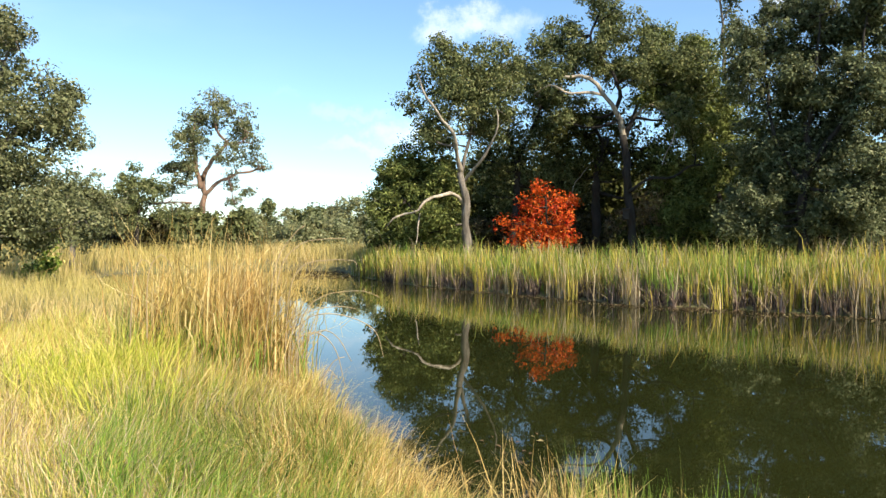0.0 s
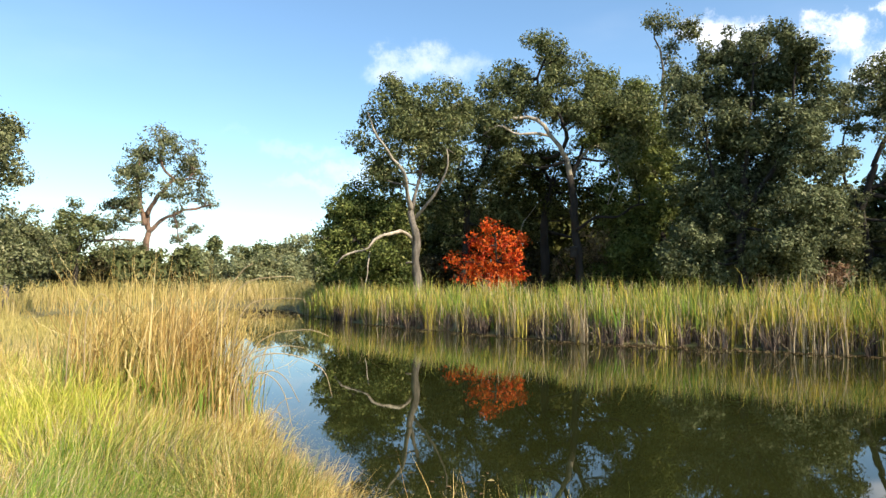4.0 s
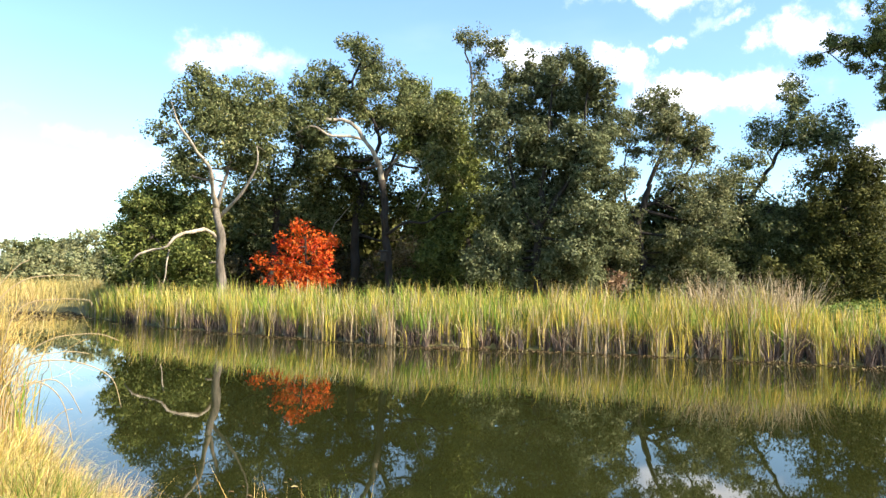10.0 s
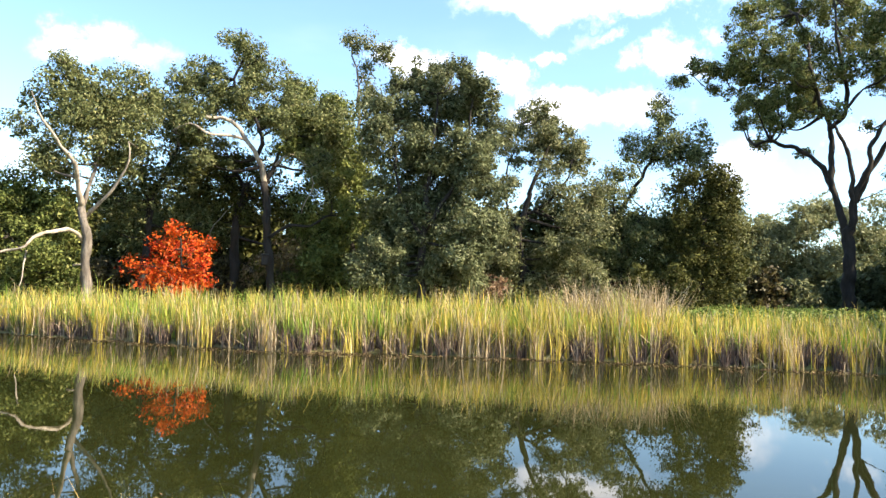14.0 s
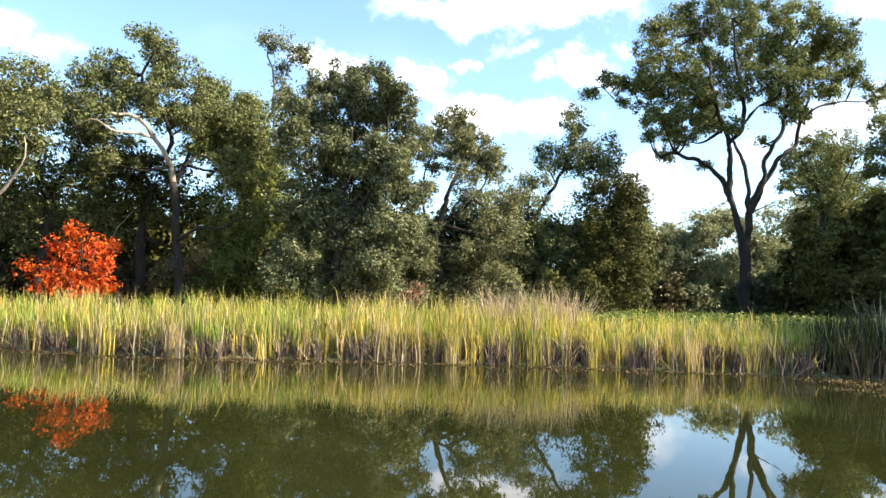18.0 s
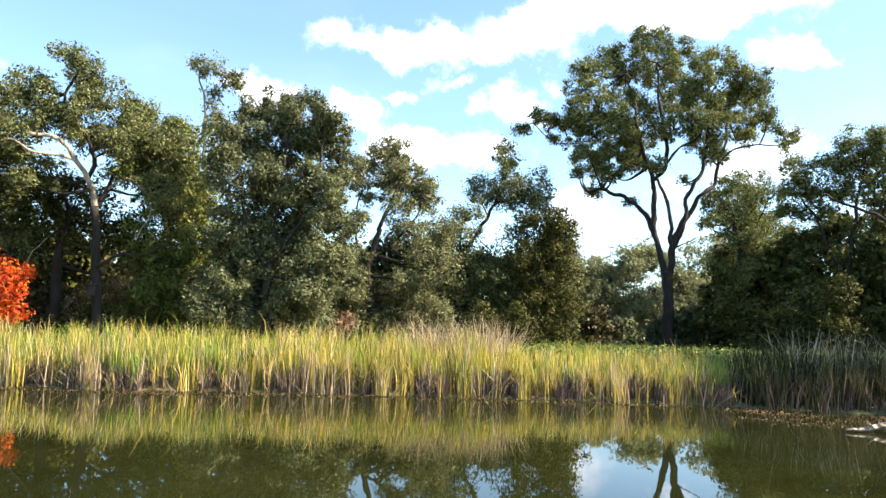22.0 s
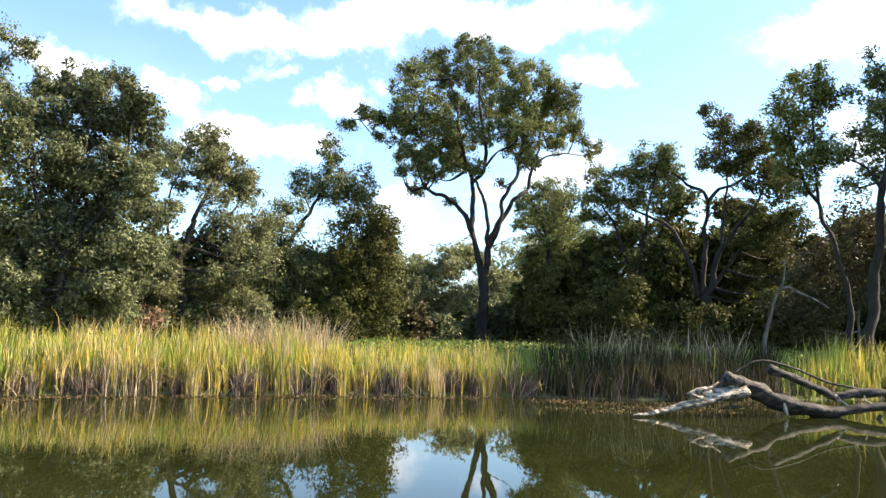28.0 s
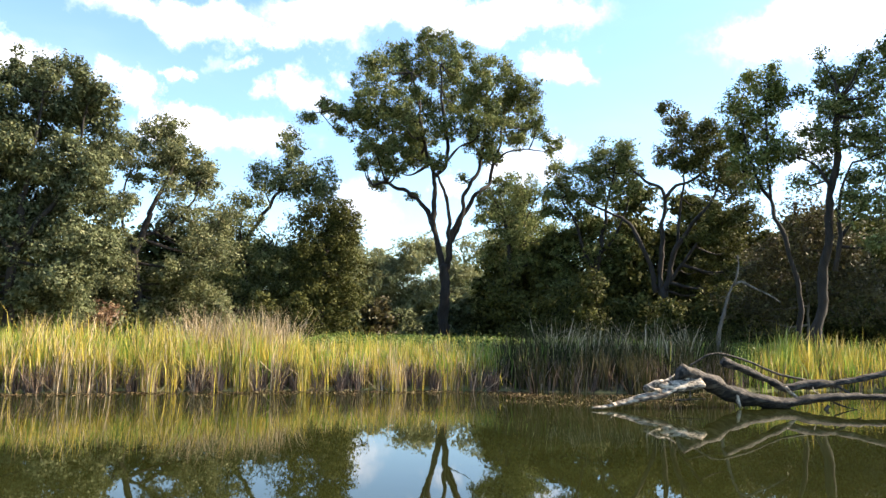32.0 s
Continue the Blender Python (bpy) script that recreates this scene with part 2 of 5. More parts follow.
FLOATING = leafy("floating_litter", [(0.0, (0.05, 0.03, 0.015)), (0.7, (0.14, 0.09, 0.045)), (1.0, (0.26, 0.22, 0.1))], None, 1.0, 0.0, 0.8)

EARTH, n, l, b = material("bank_earth", 0.95)
col = ramp(n, l, noise_tex(n, l, 2.2, 7.0, 0.65), [(0.3, (0.05, 0.04, 0.022)), (0.55, (0.13, 0.105, 0.045)), (0.75, (0.22, 0.19, 0.07))])
col = mixed(n, l, ramp(n, l, noise_tex(n, l, 0.12, 4.0), [(0.42, (0, 0, 0)), (0.6, (1, 1, 1))]), col, (0.16, 0.16, 0.05))
l.new(col, b.inputs["Base Color"])
u = n.new("ShaderNodeBump")
u.inputs["Strength"].default_value, u.inputs["Distance"].default_value = 0.7, 0.08
l.new(noise_tex(n, l, 9.0, 5.0), u.inputs["Height"])
l.new(u.outputs[0], b.inputs["Normal"])

WATER, n, l, b = material("pond_water", 0.015)
col = ramp(n, l, noise_tex(n, l, 0.35, 4.0), [(0.35, (0.011, 0.0135, 0.0036)), (0.7, (0.018, 0.021, 0.006))])
l.new(col, b.inputs["Base Color"])
b.inputs["IOR"].default_value = 1.333
u = n.new("ShaderNodeBump")
u.inputs["Strength"].default_value, u.inputs["Distance"].default_value = 0.05, 0.01
l.new(noise_tex(n, l, 1.6, 3.0, 0.5), u.inputs["Height"])
l.new(u.outputs[0], b.inputs["Normal"])


# ---- building helpers ----
def at(az, d, z=0.0):
    """A place d metres from the tripod in the direction az (degrees clockwise from +y)."""
    return Vector((d * math.sin(radians(az)), d * math.cos(radians(az)), z))


def mesh_of(name, verts, faces, smooth=True):
    me = bpy.data.meshes.new(name)
    me.from_pydata([tuple(v) for v in verts], [], faces)
    if smooth:
        me.polygons.foreach_set("use_smooth", [True] * len(me.polygons))
    me.update()
    return me


def quads_mesh(name, verts, quads):
    """A mesh from an array of corners and an array of quads, for leaves and blades by the thousand."""
    me = bpy.data.meshes.new(name)
    verts, quads = np.asarray(verts, np.float32), np.asarray(quads, np.int32)
    me.vertices.add(len(verts))
    me.vertices.foreach_set("co", verts.ravel())
    me.loops.add(quads.size)
    me.loops.foreach_set("vertex_index", quads.ravel())
    me.polygons.add(len(quads))
    me.polygons.foreach_set("loop_start", np.arange(0, quads.size, 4, dtype=np.int32))
    me.update(calc_edges=True)
    me.validate()
    return me


def part(name, me, mat, parent=None, label=""):
    ob = new(name, me)
    me.materials.append(mat)
    ob.parent = parent
    if label:
        tagged(ob, label)
    return ob


def smooth_line(pts, step=0.35):
    """A rounded line through the points (Catmull-Rom)."""
    p = [Vector(q) for q in pts]
    p = [p[0] * 2 - p[1], *p, p[-1] * 2 - p[-2]]
    out = []
    for a, b, c, d in zip(p, p[1:], p[2:], p[3:]):
        k = max(2, min(10, int((c - b).length / step)))
        for i in range(k):
            t = i / k
            out.append(0.5 * (2 * b + (c - a) * t + (2 * a - 5 * b + 4 * c - d) * t * t + (3 * b - a - 3 * c + d) * t ** 3))
    return [*out, p[-2]]


def tube(verts, faces, line, r0, r1, sides=8, rough=0.12, flare=0.0, rng=random, lump=0.0, flute=0.0):
    """Adds a tapering, slightly knobbly limb along a line; flare widens its foot."""
    start, n = len(verts), len(line)
    ref = Vector((0.3, 1, 0.2)).normalized()
    ridge = [1 + flute * rng.uniform(-1, 1) for _ in range(sides)] if flute else [1.0] * sides
    for i, c in enumerate(line):
        way = (line[min(i + 1, n - 1)] - line[max(i - 1, 0)]).normalized()
        a = way.cross(ref).normalized()
        b = way.cross(a)
        t = i / (n - 1)
        r = r0 + (r1 - r0) * t + flare * max(0.0, 1 - t * 5) ** 2
        for s in range(sides):
            w = 2 * math.pi * s / sides
            out = a * math.cos(w) + b * math.sin(w)
            q = r * ridge[s] * (1 + rough * rng.uniform(-1, 1) + (lump * noise.noise((c + out * r) * 2.6) if lump else 0.0))
            verts.append(c + out * q)
    for i in range(n - 1):
        for s in range(sides):
            k, j = start + i * sides, (s + 1) % sides
            faces.append((k + s, k + j, k + sides + j, k + sides + s))
    faces.append(tuple(start + (n - 1) * sides + s for s in range(sides)))
    faces.append(tuple(start + sides - 1 - s for s in range(sides)))


def puff(centre, radius, count, rng):
    """Places, facings and sizes of the leaves of one tuft of foliage."""
    n = max(12, count)
    d = rng.normal(size=(n, 3)) * (1.0, 1.0, 0.75)
    far = np.linalg.norm(d, axis=1)
    d /= far[:, None]
    # a soft ball with a few longer sprigs
    sprig = rng.normal(size=(4, 3)) + (0, 0, 0.4)
    sprig /= np.linalg.norm(sprig, axis=1)[:, None]
    r = radius * (0.27 * far + 0.28) * (1 + 0.7 * np.clip((d @ sprig.T).max(1) - 0.6, 0, 1) * 2.2)
    place = np.asarray(centre) + d * r[:, None]
    way = d * 0.7 + rng.normal(0, 0.5, (n, 3)) + (0, 0, 0.3)
    return place, way, np.where(r < 0.45 * radius, 1.7, 1.0) * rng.uniform(0.6, 1.3, n)


def leaves(centres, size, rng, flat=0.6, slim=0.5, nrm=None):
    """Corners and quads of small folded leaves at the given centres; flat pulls their faces towards the sky."""
    n = len(centres)
    if nrm is None:
        nrm = rng.normal(size=(n, 3))
        nrm[:, 2] = np.abs(nrm[:, 2]) + flat
    nrm /= np.linalg.norm(nrm, axis=1)[:, None]
    u = np.cross(nrm, rng.normal(size=(n, 3)))
    u /= np.linalg.norm(u, axis=1)[:, None] + 1e-9
    v = np.cross(nrm, u)
    s = (size * rng.uniform(0.6, 1.35, n))[:, None]
    tip = 0.12 * s * nrm
    c = np.stack([centres - u * s * 0.5, centres + v * s * slim * 0.5 + tip - u * s * 0.05, centres + u * s * 0.5, centres - v * s * slim * 0.5 + tip - u * s * 0.05], 1).reshape(-1, 3)
    return c, np.arange(4 * n).reshape(n, 4)


def blades(base, length, lean, way, width, rng, droop=0.3, parts=3, face=None):
    """Ribbons that rise from base, lean along way (angles) and droop; each narrows to its tip."""
    n = len(base)
    t = np.linspace(0, 1, parts + 1)
    out = np.stack([np.sin(way), np.cos(way), np.zeros(n)], 1)
    turn = rng.uniform(0, 2 * np.pi, n) if face is None else face + rng.normal(0, 0.7, n)
    side = np.stack([np.cos(turn), np.sin(turn), np.zeros(n)], 1)
    rows = []
    for k in t:
        reach = lean * k + droop * rng.uniform(0.3, 1.2, n) * lean * k ** 3 * 2
        rise = np.sqrt(np.clip(k * k - (reach * 0.75) ** 2, (0.25 * k) ** 2, None))
        c = base + out * (reach * length)[:, None]
        c[:, 2] += rise * length
        w = width * (1 - 0.93 * k ** 2.2) * 0.5
        rows.append(c - side * w[:, None])
        rows.append(c + side * w[:, None])
    verts = np.stack(rows, 1).reshape(-1, 3)
    k = 2 * (parts + 1)
    quads = []
    for i in range(parts):
        quads.append(np.stack([np.arange(n) * k + 2 * i + j for j in (0, 1, 3, 2)], 1))
    return verts, np.concatenate(quads)


def tree(name, label, category, az, dist, bark_mat, leaf_mat, dense, limbs, lobes, leaf=0.17):
    """A tree: limbs as lines (sideways, up) at a depth, lobes of foliage as (sideways, up, half width, half height)."""
    rng = random.Random(int(az * 10) + int(dist) * 1000)
    nrg = np.random.default_rng(int(az * 10 + 1000) + int(dist))
    root = tagged(new(name), label, category)
    root.matrix_world = Matrix.Translation(at(az, dist, ground_z(*at(az, dist).xy) - 0.05)) @ pose(0, 0, 0, 0, 0, -az)
    lift = root.matrix_world.translation.z
    hooks = []
    for kind, r0, r1, depth, pts in limbs:
        line = smooth_line([(s, depth * min(1.0, 2.0 * i / len(pts)) + rng.uniform(-0.12, 0.12) * i, z - lift) for i, (s, z) in enumerate(pts)])
        # gnarl: the limb wanders a little about its line
        line = [q + noise.noise_vector(q * 0.9 + Vector((az, dist, 0))) * min(0.22, 0.1 + r0 * 0.4) * min(1.0, i / 3) for i, q in enumerate(line)]
        v, f = [], []
        tube(v, f, line, r0 * 0.7, r1 * 0.7, 10 if r0 > 0.2 else 7, flare=r0 * 0.35 if kind == "trunk" else 0.0, rng=rng, lump=0.4)
        part(kind, mesh_of(kind, v, f), BARK_PALE if kind in ("dead_branch", "bare_limb") else bark_mat, root, "bleached bare branch" if kind in ("dead_branch", "bare_limb") else "")
        if kind != "dead_branch":
            hooks += [(p, r0 + (r1 - r0) * i / len(line)) for i, p in enumerate(line)]
    v, f, cores = [], [], []
    leaf, fill = leaf * (dist / 42) ** 0.5, 9.5
    spread = max(abs(s) for s, *_ in lobes) * 0.55
    # smaller lobes hang off the large ones, so that the crown is uneven
    more = []
    for s, z, rs, rz in lobes:
        more.append((s, z, rs * 1.15, max(rz * 1.12, rs * 0.9)))
        if rs * rz > 0.5:
            w = rng.uniform(0, 2 * math.pi)
            more.append((s + math.cos(w) * rs * 1.05, z + math.sin(w) * rz * 1.1 - 0.15, rs * rng.uniform(0.45, 0.7), rs * rng.uniform(0.45, 0.7)))
    for s, z, rs, rz in more:
        deep = rng.uniform(-0.6, 1.0) * spread
        c = Vector((s * (1 + deep / dist), deep, 2 + (z - 2) * (1 + deep / dist) - lift))
        rad = Vector((rs, rs * 1.15, rz))
        near, thick = min(hooks, key=lambda h: (h[0] - c).length + max(0.0, h[0].z - c.z) * 1.5)
        mid = (near + c) / 2 + Vector((rng.uniform(-0.3, 0.3), rng.uniform(-0.3, 0.3), -0.12 * (c - near).length))
        r = min(thick * 0.7, 0.04 + 0.02 * (c - near).length)
        tube(v, f, smooth_line([near, mid, c], 0.5), r, 0.018, 5, rng=rng)
        for _ in range(4):
            d = Vector((rng.gauss(0, 1), rng.gauss(0, 1), rng.gauss(0.2, 0.8))).normalized()
            tip = c + Vector((d.x * rad.x, d.y * rad.y, d.z * rad.z)) * rng.uniform(0.6, 1.0)
            bend = (c + tip) / 2 + Vector((rng.uniform(-0.15, 0.15), rng.uniform(-0.15, 0.15), rng.uniform(-0.1, 0.15)))
            tube(v, f, [c, bend, tip], 0.022, 0.007, 3, rng=rng)
        # the lobe is made of many soft puffs of leaves that face outward
        size = math.sqrt(rs * rz)
        k = max(4, int(11 * size ** 1.5 + 4))
        d = nrg.normal(size=(k, 3)) 
        d /= np.linalg.norm(d, axis=1)[:, None]
        d *= nrg.uniform(0.1, 1.0, (k, 1)) ** 0.5 * nrg.normal(0.98, 0.13, (k, 1))
        seat = np.array(c) + d * np.array(rad)
        bulk = (0.13 * size + 0.3) * nrg.uniform(0.6, 1.4, k)
        # a few more on the branch that carries the lobe
        m = 2 + k // 6
        along = nrg.uniform(0.4, 0.95, m)[:, None]
        seat = np.concatenate([seat, np.array(near) * (1 - along) + np.array(c) * along + nrg.normal(0, 0.25, (m, 3)) * np.array(rad)])
        bulk = np.concatenate([bulk, 0.3 * nrg.uniform(0.7, 1.3, m)])
        seat += 0.3 * np.array([noise.noise_vector(Vector(q) * 0.8 + Vector((az, dist, 0))) for q in seat])
        for q, pr in zip(seat, bulk):
            cores.append(puff(q, pr, int(fill * dense * pr * pr / (leaf * leaf)), nrg))
    tagged(part("twig_tangle", mesh_of("twig_tangle", v, f), bark_mat, root), kind="stuff")
    spots, ways, sizes = (np.concatenate(x) for x in zip(*cores))
    vv, qq = leaves(spots, leaf * sizes, nrg, slim=0.52, nrm=ways)
    part("crown", quads_mesh("crown", vv, qq), leaf_mat, root)
    return root


def bush(name, label, category, az, dist, wide, high, leaf_mat, dense=1.0, bark_mat=None):
    """A shrub or far tree of that width and height, with foliage from the ground up and an uneven outline."""
    r = random.Random(int(az * 31 + dist * 7))
    z0 = ground_z(*at(az, dist).xy)
    lobes = []
    for i in range(r.randint(12, 15)):
        t = r.uniform(0.1, 1.0)
        half = wide / 2 * math.sqrt(max(0.08, 1 - (t * 1.02 - 0.25) ** 2 * 1.5))
        q = r.uniform(0.2, 0.32) * wide * (1.15 - 0.45 * t)
        lobes.append((r.uniform(-1, 1) * max(0.1, half - q), max(q * 0.5, t * high - q * 0.75) + z0, q, q * r.uniform(0.7, 0.95)))
    stem = [("trunk", 0.02 * high + 0.04, 0.03, 0.0, [(0.0, z0), (r.uniform(-0.3, 0.3), z0 + high * 0.3), (r.uniform(-0.6, 0.6), z0 + high * 0.62)])]
    return tagged(tree(name, label, category, az, dist, bark_mat or BARK_DARK, leaf_mat, dense * 1.1, stem, lobes, 0.21 if high < 6.1 and dist < 53 else 0.24 if dist > 75 else 0.36), group=label)


# ---- ground and water ----
# the pond's edge: the far bank from the bend to the fallen log, then round behind and along the near bank
SHORE = [(-27, 40), (-24, 50), (-14, 57), (-8.5, 52), (-6.8, 42), (-4.3, 35.5), (0.7, 30.8), (7.3, 27.3), (15, 24.0), (24, 23.4), (33, 22.8), (42, 22.6), (50, 23.0), (58, 23.5), (66, 23.7), (74, 24.6), (80, 27), (88, 31), (97, 33), (110, 30), (125, 20), (135, 11), (120, 5.6), (90, 4.0), (55, 3.7), (25, 3.8), (8, 4.2), (0, 4.8), (-5, 6.2), (-9, 7.8), (-11.5, 10), (-13.5, 12.5), (-16.5, 19), (-20, 25), (-26, 31)]
shore = np.array([at(a, d).xy[:] for a, d in SHORE])


def shore_distance(p):
    """Metres from the pond's edge, negative on the water, for an array of places."""
    p = np.atleast_2d(np.asarray(p, float))
    best, inside = np.full(len(p), 1e9), np.zeros(len(p), bool)
    for a, b in zip(shore, np.roll(shore, -1, 0)):
        ab = b - a
        t = np.clip(((p - a) @ ab) / (ab @ ab), 0, 1)
        best = np.minimum(best, np.linalg.norm(p - a - t[:, None] * ab, axis=1))
        with np.errstate(divide="ignore", invalid="ignore"):
            cross = ((a[1] > p[:, 1]) != (b[1] > p[:, 1])) & (p[:, 0] < (b[0] - a[0]) * (p[:, 1] - a[1]) / (b[1] - a[1]) + a[0])
        inside ^= cross
    return np.where(inside, -best, best)


def heights(p):
    p = np.atleast_2d(np.asarray(p, float))
    d = shore_distance(p)
    r = np.hypot(p[:, 0], p[:, 1])
    z = np.where(d < 0, np.maximum(-0.9, d * 0.45), 0.38 * (1 - np.exp(-np.maximum(d, 0) / 1.1)))
    z = z + np.where(d > 0, 0.05 * np.sin(p[:, 0] * 0.9) * np.cos(p[:, 1] * 0.7) * np.minimum(d, 1), 0)
    return z + np.clip((r - 45) / 60, 0, 1) * 0.5


def ground_z(x, y):
    return float(heights([(x, y)])[0])


rings = np.concatenate([np.linspace(0.4, 16, 60), np.linspace(16.5, 64, 80), np.geomspace(66, 3000, 26)])
spokes = np.radians(np.arange(0, 360, 1.5))
flat = np.stack([np.outer(rings, np.sin(spokes)), np.outer(rings, np.cos(spokes))], -1).reshape(-1, 2)
ns = len(spokes)
gv = np.concatenate([[(0, 0, ground_z(0, 0))], np.column_stack([flat, heights(flat)])])
gf = [(1 + i * ns + j, 1 + (i + 1) * ns + j, 1 + (i + 1) * ns + (j + 1) % ns, 1 + i * ns + (j + 1) % ns) for i in range(len(rings) - 1) for j in range(ns)]
gf += [(0, 1 + j, 1 + (j + 1) % ns) for j in range(ns)]
ground = part("ground", mesh_of("ground", gv, [f[::-1] for f in gf]), EARTH)
tagged(ground, "uneven bank and meadow soil under dry grass", "ground", kind="structure")

wv = [(*(q * 1.0 + (q - shore.mean(0)) / np.linalg.norm(q - shore.mean(0)) * 1.2), 0.0) for q in shore]
water = part("water", mesh_of("water", wv, [tuple(range(len(wv)))[::-1]], False), WATER)
tagged(water, "still dark green pond mirroring trees and sky", "pond", kind="structure")


# ---- trees ----
tree("bare_limbed_oak", "old oak with bleached bare limbs above the reeds", "oak tree", 1.9, 39, BARK_GREY, LEAF_OLIVE, 1.35,
 [("trunk", 0.36, 0.24, -0.3, [(0.2, 0.8), (0.1, 1.7), (-0.1, 2.9), (-0.0, 4.1), (-0.2, 5.1), (-0.3, 6.0)]),
  ("bare_limb", 0.22, 0.03, -2.2, [(-0.3, 5.8), (-0.6, 6.9), (-0.8, 7.7), (-1.3, 8.4), (-1.9, 9.1), (-2.3, 9.9), (-2.6, 10.6)]),
  ("bare_limb", 0.15, 0.03, -1.6, [(-0.2, 5.3), (0.3, 5.9), (0.9, 6.5), (1.3, 7.4), (1.6, 8.1), (1.6, 9.0)]),
  ("limb", 0.16, 0.06, 0.6, [(-0.3, 5.8), (-0.0, 7.3), (0.3, 9.2), (0.1, 10.7)]),
  ("dead_branch", 0.17, 0.05, -3.0, [(-0.1, 4.0), (-0.5, 4.5), (-1.2, 4.5), (-2.0, 4.3), (-2.5, 3.7), (-3.1, 3.5), (-3.7, 3.2), (-4.1, 2.8)]),
  ("dead_branch", 0.07, 0.03, -3.0, [(-2.6, 3.6), (-2.5, 2.8), (-2.6, 1.9)]),
  ("root_stub", 0.12, 0.06, -0.5, [(-0.0, 2.8), (-0.3, 3.0), (-0.6, 2.9)])],
 [(-1.8, 11.0, 1.4, 1.2), (-2.9, 9.6, 0.8, 0.6), (-1.3, 12.2, 0.9, 0.8), (0.1, 11.8, 1.5, 1.1), (1.6, 11.0, 1.4, 1.5), (-0.8, 9.3, 1.2, 1.2), (1.9, 9.1, 0.9, 1.7), (-2.2, 8.1, 0.9, 0.9), (0.4, 9.9, 1.3, 1.2), (0.7, 8.4, 0.8, 0.9), (2.4, 11.9, 0.9, 0.9)])
tree("oak_tree", "dark-trunked oak with olive leaves behind the reeds", "oak tree", 5.8, 45, BARK_DARK, LEAF_OLIVE, 1.00,
 [("trunk", 0.40, 0.25, 0.0, [(0.0, 0.1), (0.0, 3.8), (0.1, 6.7), (0.4, 8.0)]),
  ("limb", 0.20, 0.07, 0.0, [(0.3, 7.7), (1.1, 9.2), (1.5, 10.6), (1.1, 12.3)]),
  ("limb", 0.18, 0.07, 1.0, [(0.2, 6.8), (-0.5, 8.6), (-0.3, 10.4)])],
 [(0.6, 12.0, 1.5, 2.0), (-0.5, 9.0, 1.1, 1.6), (1.5, 8.4, 1.4, 1.4), (1.6, 10.5, 1.3, 1.4), (0.8, 7.0, 1.6, 1.3), (-1.2, 6.7, 1.3, 1.3), (2.7, 8.1, 1.4, 1.8), (3.1, 5.9, 1.4, 1.4), (-0.3, 4.9, 1.4, 1.8), (-2.2, 7.4, 1.1, 1.8)])
tree("round_oak", "low round oak with dense bright green leaves", "oak tree", -1.9, 40, BARK_DARK, LEAF_GREEN, 1.25,
 [("trunk", 0.22, 0.14, 0.0, [(0.0, 0.1), (-0.1, 2.8), (0.1, 3.9)]),
  ("limb", 0.12, 0.05, 0.0, [(-0.0, 3.4), (-1.0, 4.5), (-1.7, 5.2)]),
  ("limb", 0.12, 0.05, 0.0, [(0.1, 3.7), (0.7, 5.2), (0.9, 6.1)])],
 [(-0.1, 5.7, 1.7, 1.4), (-1.3, 4.7, 1.3, 1.4), (1.0, 4.1, 1.4, 1.8), (-1.8, 3.1, 1.1, 1.0), (0.5, 6.6, 1.1, 0.8), (1.7, 2.8, 1.0, 1.1), (0.1, 3.0, 1.5, 1.2), (-0.7, 6.4, 0.8, 0.7), (-2.3, 4.2, 0.7, 1.0), (1.5, 5.5, 0.8, 1.3)])
